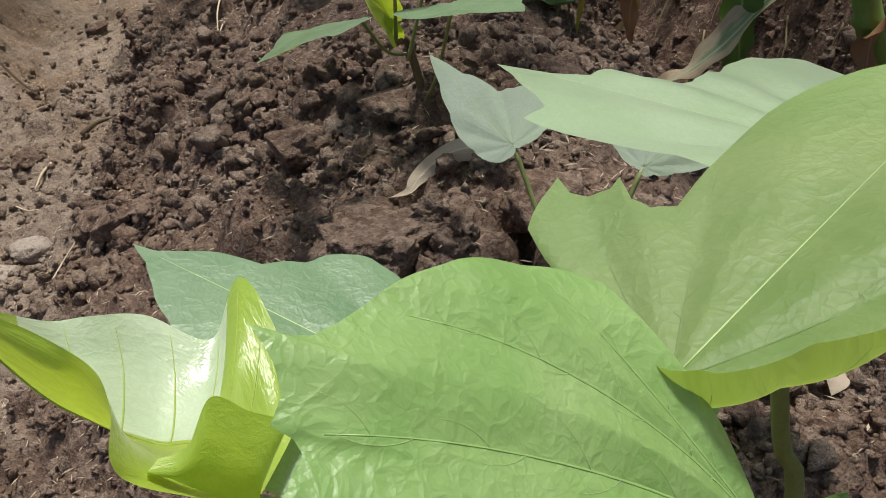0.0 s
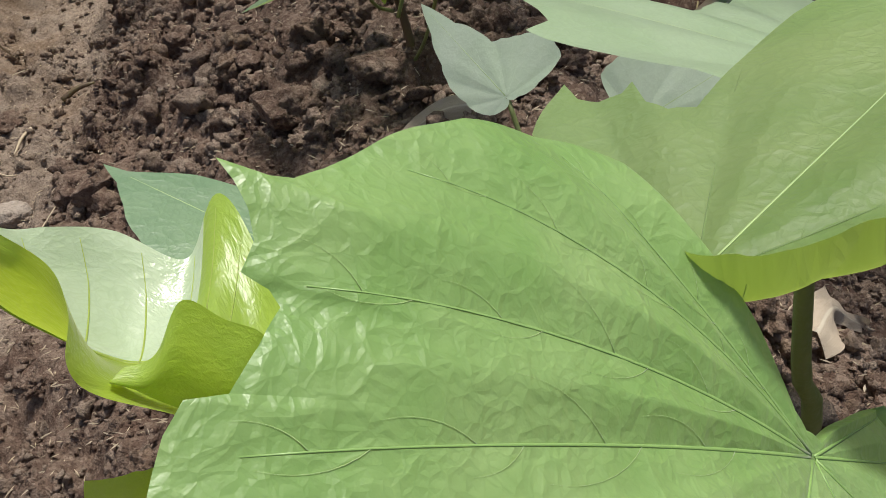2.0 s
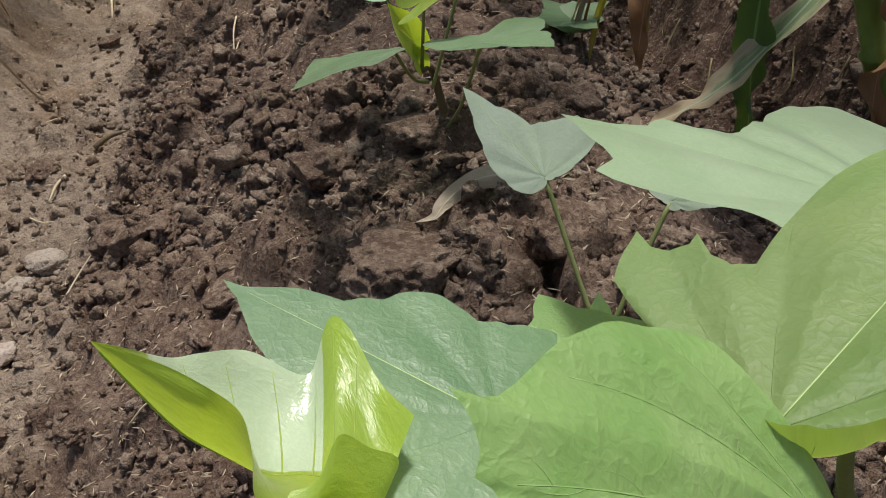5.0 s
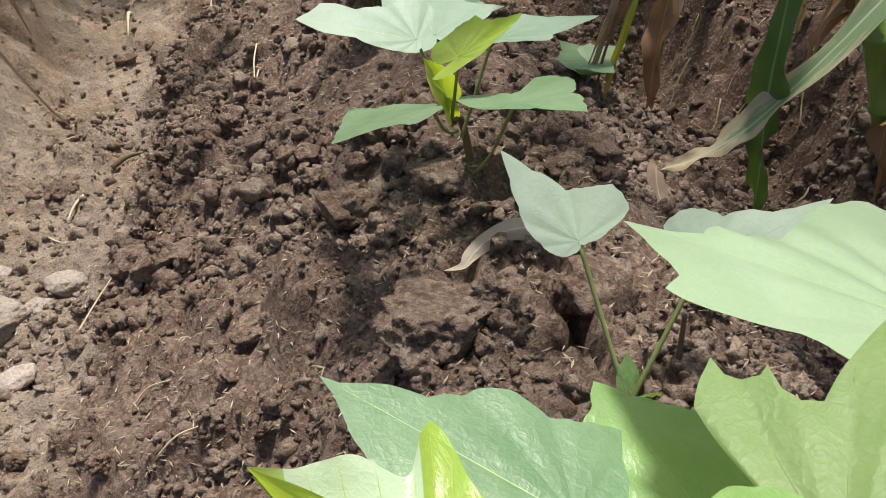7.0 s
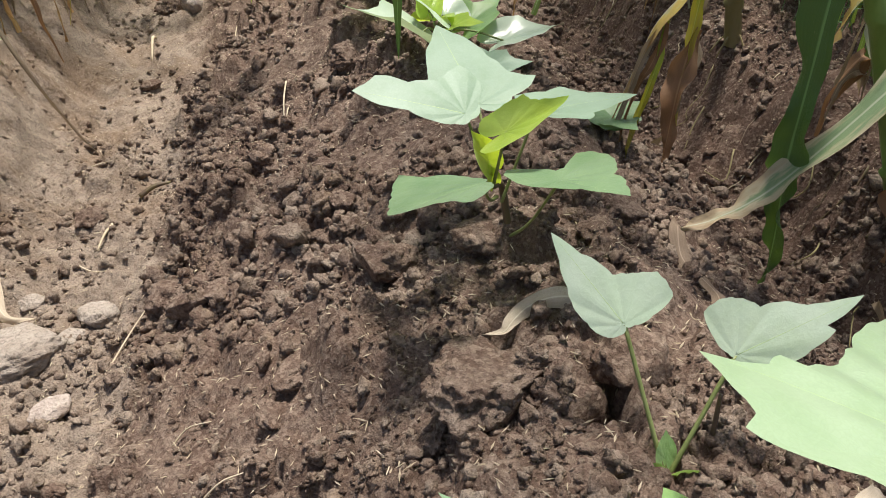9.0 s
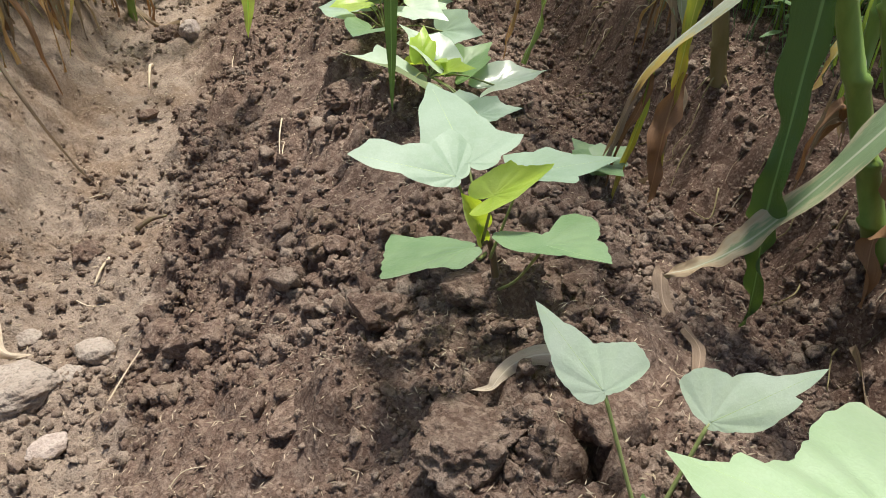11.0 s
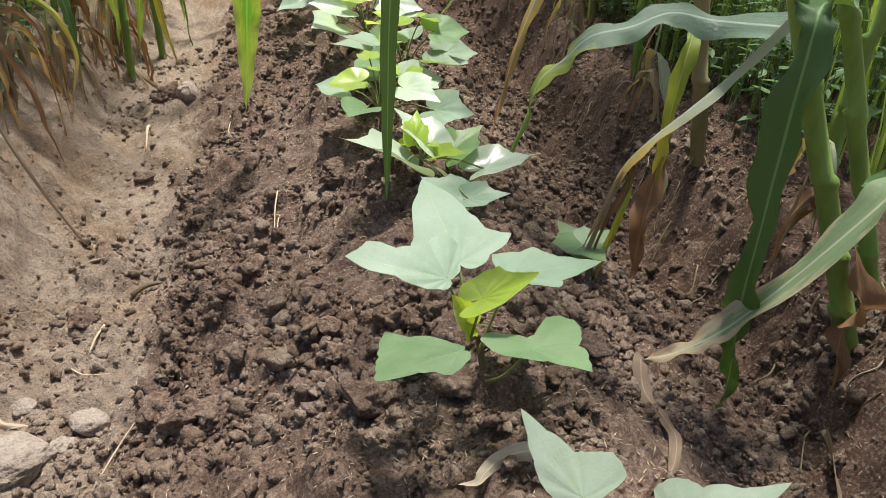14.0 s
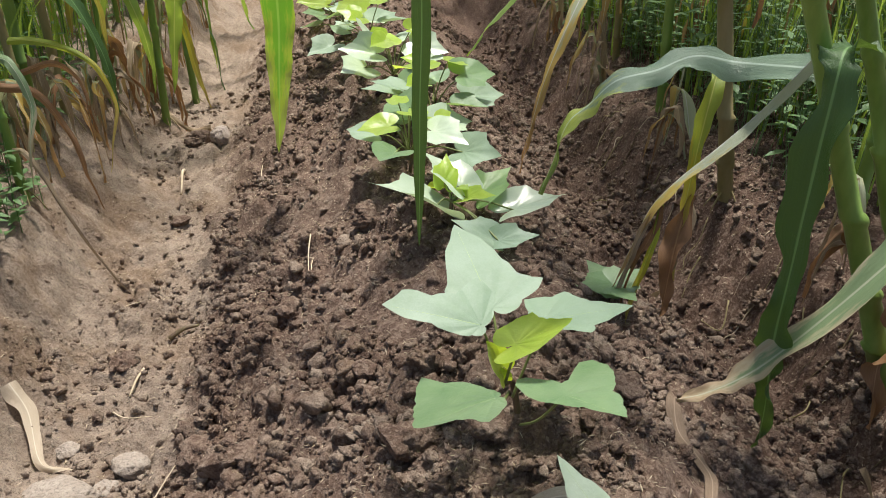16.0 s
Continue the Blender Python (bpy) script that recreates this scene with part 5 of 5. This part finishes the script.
def tall_grass(areas, seed):
    """Upright narrow grass blades between the maize stalks, too many to count."""
    r = random.Random(seed)
    verts, faces, uvs = [], [], []
    for x0, x1, y0, y1, count, tall in areas:
        for _ in range(count):
            x, y = r.uniform(x0, x1), r.uniform(y0, y1)
            z = float(base_height(np.array([x]), np.array([y]))[0]) - 0.01
            h, w, a = tall * r.uniform(0.4, 1.0), r.uniform(0.004, 0.011), r.uniform(0, 6.28)
            d, lean = np.array((math.cos(a), math.sin(a), 0)), np.array((r.uniform(-0.25, 0.25), r.uniform(-0.25, 0.25), 0))
            k = len(verts)
            for i in range(6):
                u = i / 5
                c = np.array((x, y, z)) + lean * h * u * u + (0, 0, h * u * (1 - 0.25 * u * np.hypot(lean[0], lean[1]) * 4))
                half = d * w * 0.5 * (1 - u) ** 0.6 + d * 0.0003
                verts += [c - half, c + np.array((-d[1], d[0], 0)) * w * 0.2 * (1 - u), c + half]
                uvs += [(u, -0.5), (u, 0.0), (u, 0.5)]
            for i in range(5):
                for j in (0, 1):
                    q = k + 3 * i + j
                    faces.append((q, q + 1, q + 4, q + 3))
    return tagged(new("tall_grass", link_mesh("tall_grass", verts, faces, BLADE_LIGHT, uvs)), "upright green grass between the maize stalks", "grass", kind="stuff")


tall_grass(((0.95, 2.3, 1.6, 3.0, 700, 0.75), (0.90, 2.2, 3.0, 5.5, 700, 0.8), (-1.7, -0.9, 2.0, 4.5, 600, 0.6)), 905)


# ---- stones, clods, twigs ----
def lump_mesh(name, size, seed, material, detail=3, rough=0.28, squash=0.75, facets=0):
    """A broken lump: sphere pushed in by noise and flat breaks."""
    r = random.Random(seed)
    bm = bmesh.new()
    bmesh.ops.create_icosphere(bm, subdivisions=detail, radius=1.0)
    off = Vector((r.uniform(0, 50), r.uniform(0, 50), r.uniform(0, 50)))
    cuts = [(Vector((r.gauss(0, 1), r.gauss(0, 1), r.gauss(0, 1))).normalized(), r.uniform(0.55, 0.85)) for _ in range(facets)]
    for v in bm.verts:
        n = v.co.normalized()
        k = 1 + rough * (noise.noise(n * 1.3 + off) + 0.6 * noise.noise(n * 3.1 + off) + 0.4 * noise.noise(n * 7.0 + off) + 0.25 * noise.noise(n * 15.0 + off))
        c = n * k
        for d, lim in cuts:
            e = c.dot(d)
            if e > lim:
                c = c - d * (e - lim) * 0.9
        v.co = Vector((c.x * size[0], c.y * size[1], c.z * size[2] * squash))
    me = bpy.data.meshes.new(name)
    bm.to_mesh(me)
    bm.free()
    me.materials.append(material)
    me.polygons.foreach_set("use_smooth", np.ones(len(me.polygons), dtype=bool))
    return me


def put_lump(name, x, y, size, seed, material, label, category, sink=0.3, facets=0, rough=0.28, turn=0.0, group=""):
    ob = new(name, lump_mesh(name, size, seed, material, 5 if max(size) > 0.04 else 4, rough, 0.8, facets))
    ob.matrix_world = pose(x, y, float(base_height(np.array([x]), np.array([y]))[0]) + size[2] * 0.8 * (1 - 2 * sink) + 0.006, 0, 0, turn)
    return tagged(ob, label, category, group)


put_lump("stone", -0.585, 1.315, (0.075, 0.055, 0.042), 1, ROCK, "large grey-brown stone lying in the furrow", "stone", 0.2, 7, 0.18, 20, "stones in the furrow")
put_lump("stone", -0.478, 1.39, (0.034, 0.028, 0.026), 2, ROCK, "fist-sized grey-brown stone in the furrow", "stone", 0.25, 5, 0.2, 10, "stones in the furrow")
put_lump("stone", -0.513, 1.345, (0.024, 0.02, 0.018), 3, ROCK, "small grey-brown stone beside a larger one", "stone", 0.3, 5, 0.2, 60, "stones in the furrow")
put_lump("stone", -0.512, 1.205, (0.030, 0.024, 0.012), 4, PALE_ROCK, "flat pale stone sunk into the furrow", "stone", 0.55, 4, 0.15, 40, "stones in the furrow")
put_lump("stone", -0.467, 2.93, (0.040, 0.036, 0.045), 5, PALE_ROCK, "pale broken stone standing at the furrow's edge", "stone", 0.15, 7, 0.15, 15, "stones in the furrow")
put_lump("stone", -0.60, 1.46, (0.022, 0.02, 0.014), 6, ROCK, "small grey-brown stone in the furrow", "stone", 0.4, 4, 0.2, 0, "stones in the furrow")
for _i, (_x, _y, _s, _w) in enumerate(((-0.044, 1.111, 0.030, "squat clod of brown soil on the ridge"), (-0.309, 1.285, 0.036, "knobbly clod of dry soil at the ridge foot"), (-0.352, 1.345, 0.034, "crumbling clod of dry soil at the ridge foot"), (-0.265, 1.27, 0.026, "broken clod of brown soil on the slope"),
                                      (0.058, 1.075, 0.030, "dark clod of soil beside a plant stem"), (0.015, 0.835, 0.043, "broad pale crusted clod beside the cracked hole"), (-0.217, 1.642, 0.030, "dark clod of soil on the slope"), (-0.10, 1.465, 0.020, "small dark clod on the ridge"),
                                      (-0.028, 1.80, 0.042, "dark clod of soil below the plants"), (-0.555, 1.706, 0.028, "low clod crushed into the furrow"), (-0.555, 2.985, 0.042, "dark clod beside the pale stone"), (-0.08, 1.308, 0.020, "small clod of brown soil"),
                                      (-0.16, 1.02, 0.024, "brown clod on the slope"), (-0.18, 0.97, 0.018, "small brown clod on the slope"), (0.15, 0.83, 0.032, "crusted clod at the edge of the crack"), (0.26, 1.16, 0.028, "flat dark clod beyond the crest"),
                                      (0.20, 1.07, 0.022, "dark clod beyond the crest"), (-0.40, 1.02, 0.016, "small clod on the furrow's edge"), (-0.47, 1.05, 0.014, "small clod in the furrow"), (-0.53, 2.35, 0.022, "small clod in the furrow"), (0.175, 0.665, 0.026, "brown clod by the plant"), (0.19, 0.52, 0.022, "brown clod under the leaves"), (0.22, 0.58, 0.018, "brown clod under the leaves"))):
    put_lump("soil_clod", _x, _y, (_s * 1.15, _s, _s * 0.85), 20 + _i, CLOD, _w, "soil clod", 0.25, 3, 0.42, _i * 47, "larger clods")


def scattered_clods(name, count, lo, hi, power, detail, seed, box, label, dusty=False):
    """Crumbs and clods of the tilled ridge, joined: far too many to count."""
    g = np.random.default_rng(seed)
    shapes = []
    for s in range(7):
        bm = bmesh.new()
        bmesh.ops.create_icosphere(bm, subdivisions=detail, radius=1.0)
        off = Vector((s * 7.3, s * 3.1, s * 5.7))
        co = np.array([v.co * (1 + 0.6 * noise.noise(v.co * 1.2 + off) + 0.6 * noise.noise(v.co * 2.6 + off) + 0.45 * noise.noise(v.co * 5.5 + off)) for v in bm.verts])
        fa = np.array([[v.index for v in f.verts] for f in bm.faces])
        bm.free()
        shapes.append((co, fa))
    xs, ys = g.uniform(box[0], box[1], count * 4), box[2] + (box[3] - box[2]) * g.uniform(0, 1, count * 4) ** 1.7
    m = furrow(xs, ys)
    keep = g.uniform(0, 1, count * 4) < ((0.15 + 0.85 * m) if dusty else (1 - 0.97 * m)) * np.clip((fbm(xs * 7, ys * 7, 171, 2) - 0.25) * 3, 0.12, 1)
    keep &= ((xs - 0.118) / 0.035) ** 2 + ((ys - 0.775) / 0.075) ** 2 > 1
    xs, ys = xs[keep][:count], ys[keep][:count]
    n = len(xs)
    size = lo * (hi / lo) ** (g.uniform(0, 1, n) ** power)
    zs = height(xs, ys) + size * g.uniform(-0.15, 0.5, n)
    V, F, base = [], [], 0
    for i in range(n):
        co, fa = shapes[i % 7]
        a, b = g.uniform(0, 6.28), g.uniform(0, 6.28)
        ca, sa, cb, sb = math.cos(a), math.sin(a), math.cos(b), math.sin(b)
        R = np.array(((ca, -sa, 0), (sa, ca, 0), (0, 0, 1))) @ np.array(((1, 0, 0), (0, cb, -sb), (0, sb, cb)))
        st = np.array((g.uniform(0.75, 1.35), g.uniform(0.75, 1.2), g.uniform(0.6, 0.95)))
        V.append((co * st) @ R.T * size[i] + (xs[i], ys[i], zs[i]))
        F.append(fa + base)
        base += len(co)
    V, F = np.concatenate(V), np.concatenate(F)
    me = bpy.data.meshes.new(name)
    me.vertices.add(len(V))
    me.vertices.foreach_set("co", V.ravel())
    me.loops.add(F.size)
    me.loops.foreach_set("vertex_index", F.ravel().astype(np.int32))
    me.polygons.add(len(F))
    me.polygons.foreach_set("loop_start", np.arange(0, F.size, 3, dtype=np.int32))
    me.polygons.foreach_set("use_smooth", np.ones(len(F), dtype=bool))
    me.update(calc_edges=True)
    me.materials.append(GRIT if dusty else CLOD)
    return tagged(new(name, me), label, "soil", kind="stuff")


scattered_clods("soil_crumbs", 34000, 0.0016, 0.0065, 1.5, 1, 5, (-0.42, 1.0, 0.36, 3.4), "loose brown soil crumbs over the ridge")
scattered_clods("soil_clods", 3600, 0.005, 0.0115, 1.5, 2, 6, (-0.42, 0.95, 0.40, 4.5), "loose brown soil clods over the ridge")
scattered_clods("coarse_soil_clods", 420, 0.010, 0.018, 1.8, 4, 9, (-0.44, 0.85, 0.44, 4.2), "coarse broken soil clods over the ridge")
scattered_clods("soil_clods", 2600, 0.007, 0.017, 1.7, 2, 12, (-0.40, 0.80, 1.15, 4.2), "loose brown soil clods farther along the ridge")
scattered_clods("furrow_clods", 420, 0.005, 0.013, 2.0, 2, 13, (-0.70, -0.38, 0.9, 3.6), "dry soil clods trodden into the furrow", True)
scattered_clods("furrow_grit", 5200, 0.0012, 0.009, 3.0, 1, 7, (-0.78, -0.38, 0.8, 3.6), "small soil crumbs and grit on the furrow floor", True)


def twig(points, radius, label, material=STRAW, group="twigs and straws"):
    """A straw or twig lying on the soil."""
    at = np.array((points[0][0], points[0][1], zat(points[0][0], points[0][1])))
    ob = new("twig", tube("twig", [np.array((q[0], q[1], zat(q[0], q[1]) + radius + 0.002 + (q[2] if len(q) > 2 else 0))) - at for q in points], [radius, radius * 0.9, radius * 0.5], material, 6, 10))
    ob.location = at
    return tagged(ob, label, "twig", group)


for _pts, _r in (([(-0.167, 1.845), (-0.172, 1.78, 0.01), (-0.174, 1.723)], 0.0018), ([(-0.16, 1.80), (-0.166, 1.76, 0.006), (-0.168, 1.71)], 0.0015), ([(-0.296, 1.376), (-0.30, 1.35, 0.008), (-0.307, 1.325)], 0.0025), ([(-0.509, 1.679), (-0.516, 1.64, 0.004), (-0.523, 1.599)], 0.003),
                 ([(-0.302, 3.124), (-0.299, 3.03, 0.01), (-0.297, 2.927)], 0.003), ([(-0.258, 0.894), (-0.235, 0.897, 0.004), (-0.211, 0.896)], 0.0012), ([(-0.08, 0.86), (-0.07, 0.83, 0.004), (-0.075, 0.80)], 0.0010), ([(-0.45, 1.25), (-0.42, 1.31, 0.004), (-0.39, 1.36)], 0.0016),
                 ([(-0.55, 1.56), (-0.52, 1.54, 0.003), (-0.47, 1.53)], 0.0015), ([(-0.31, 1.02), (-0.29, 1.03, 0.003), (-0.26, 1.02)], 0.0012), ([(-0.62, 1.9), (-0.59, 1.93, 0.003), (-0.54, 1.94)], 0.0016), ([(-0.30, 2.4), (-0.31, 2.45, 0.004), (-0.30, 2.52)], 0.002)):
    twig(_pts, _r, "pale dry straw lying on the soil")
twig([(-0.479, 1.793), (-0.45, 1.805, 0.008), (-0.417, 1.808)], 0.006, "curled dark piece of bark in the furrow", PURPLE)
twig([(-0.573, 2.745), (-0.565, 2.66, 0.004), (-0.561, 2.576)], 0.005, "pale knobbly dry flower spike in the furrow")
for _i in range(9):
    _r = random.Random(60 + _i)
    _x, _y = 0.70 + _r.uniform(-0.03, 0.10), 1.2 + 0.16 * _i
    twig([(_x, _y), (_x - 0.03, _y - 0.03 + _r.uniform(-0.03, 0.03), 0.012), (_x - 0.06, _y - 0.05 + _r.uniform(-0.05, 0.05), 0.004)], 0.0018, "thin pale root hanging from the bank", OLD_STALK, "roots in the bank")


def fallen_leaf(points, width, material, label, seed, side=(0, 0.3, 1), facing=None):
    at = np.array(points[0])
    ob = new("fallen_leaf", ribbon([np.array(q) - at for q in points], width, material, 0.4, 0.15, 0.8 if facing is None else 0.15, 36, side, seed, 0.4, True, "fallen_leaf", facing))
    ob.location = at
    return tagged(ob, label, "dead leaf")


def on_soil(x, y, up=0.008):
    return (x, y, zat(x, y) + up)


fallen_leaf([(x, y, max(zat(x, y) + 0.004, z)) for x, y, z in [(0.135, 0.909, 0.086), (0.115, 0.912, 0.090), (0.094, 0.915, 0.088), (0.074, 0.916, 0.078), (0.059, 0.908, 0.070), (0.049, 0.903, 0.062), (0.031, 0.910, 0.055)]], 0.024, DRY_PALE, "twisted tan dead leaf strip lying on the ridge", 1, facing=(-0.1, -0.6, 0.8))
fallen_leaf([on_soil(-0.70, 1.54, 0.04), on_soil(-0.668, 1.507, 0.03), on_soil(-0.632, 1.422, 0.02), on_soil(-0.574, 1.395, 0.01)], 0.030, DRY_PALE, "bleached dry leaf lying down the furrow bank", 2, facing=(0.5, -0.5, 0.7))
fallen_leaf([on_soil(0.315, 0.69, 0.012), on_soil(0.36, 0.73, 0.016), on_soil(0.42, 0.77, 0.016), on_soil(0.50, 0.815, 0.01)], 0.036, DRY_PALE, "dry tan maize leaf lying past the plants", 3, facing=(-0.2, -0.6, 0.8))
fallen_leaf([on_soil(0.70, 1.16, 0.05), on_soil(0.69, 1.12, 0.03), on_soil(0.685, 1.08, 0.015), on_soil(0.68, 1.05, 0.008)], 0.02, DRY, "shrivelled brown leaf on the bank", 4)
fallen_leaf([on_soil(-0.52, 3.05, 0.02), on_soil(-0.60, 3.1, 0.03), on_soil(-0.68, 3.15, 0.03), on_soil(-0.74, 3.2, 0.05)], 0.02, DRY, "dry maize leaf trailing into the furrow", 5)


def straw_bits(count, seed):
    """Tiny pale chaff slivers on the soil."""
    g = np.random.default_rng(seed)
    xs, ys = g.uniform(-0.75, 0.95, count), 0.38 + 2.8 * g.uniform(0, 1, count) ** 1.6
    zs = height(xs, ys) + 0.0012
    verts, faces = [], []
    for i in range(count):
        a, ln, w = g.uniform(0, 6.28), g.uniform(0.0025, 0.0075), g.uniform(0.0005, 0.0011)
        d, s = np.array((math.cos(a), math.sin(a), g.uniform(-0.2, 0.35))) * ln, np.array((-math.sin(a), math.cos(a), 0)) * w
        c = np.array((xs[i], ys[i], zs[i] + g.uniform(0, 0.004)))
        k = len(verts)
        verts += [c - d, c + s, c + d, c - s, c + (0, 0, w * 1.3)]
        faces += [(k, k + 1, k + 4), (k + 1, k + 2, k + 4), (k + 2, k + 3, k + 4), (k + 3, k, k + 4)]
    return tagged(new("chaff", link_mesh("chaff", verts, faces, STRAW, None, False)), "pale chaff slivers strewn over the soil", "chaff", kind="stuff")


straw_bits(11500, 8)


# ---- torn roots hanging out of the cut bank ----
def bank_root(x, y, seed):
    r = random.Random(seed)
    z = zat(x, y)
    pts, px, py = [], 0.0, 0.0
    n = r.randint(5, 7)
    for i in range(n):
        pts.append((px, py, zat(x + px, y + py) - z + (-0.004 if i in (0, n - 1) else 0.004)))
        px -= r.uniform(0.006, 0.024)
        py += r.uniform(-0.02, 0.02)
    return tagged_root(pts, (x, y, z), r)


def tagged_root(pts, at, r):
    q = r.uniform(0.0009, 0.0022)
    ob = new("root", tube("root", pts, [q, q * 0.8, q * 0.4], r.choice((STRAW, OLD_STALK, PURPLE)), 5, 18))
    ob.location = at
    return tagged(ob, "thin torn root hanging out of the cut earth bank", "root", "roots in the bank")


_r = random.Random(77)
for _i in range(34):
    bank_root(_r.uniform(0.76, 0.84), _r.uniform(1.0, 2.9), 7000 + _i)
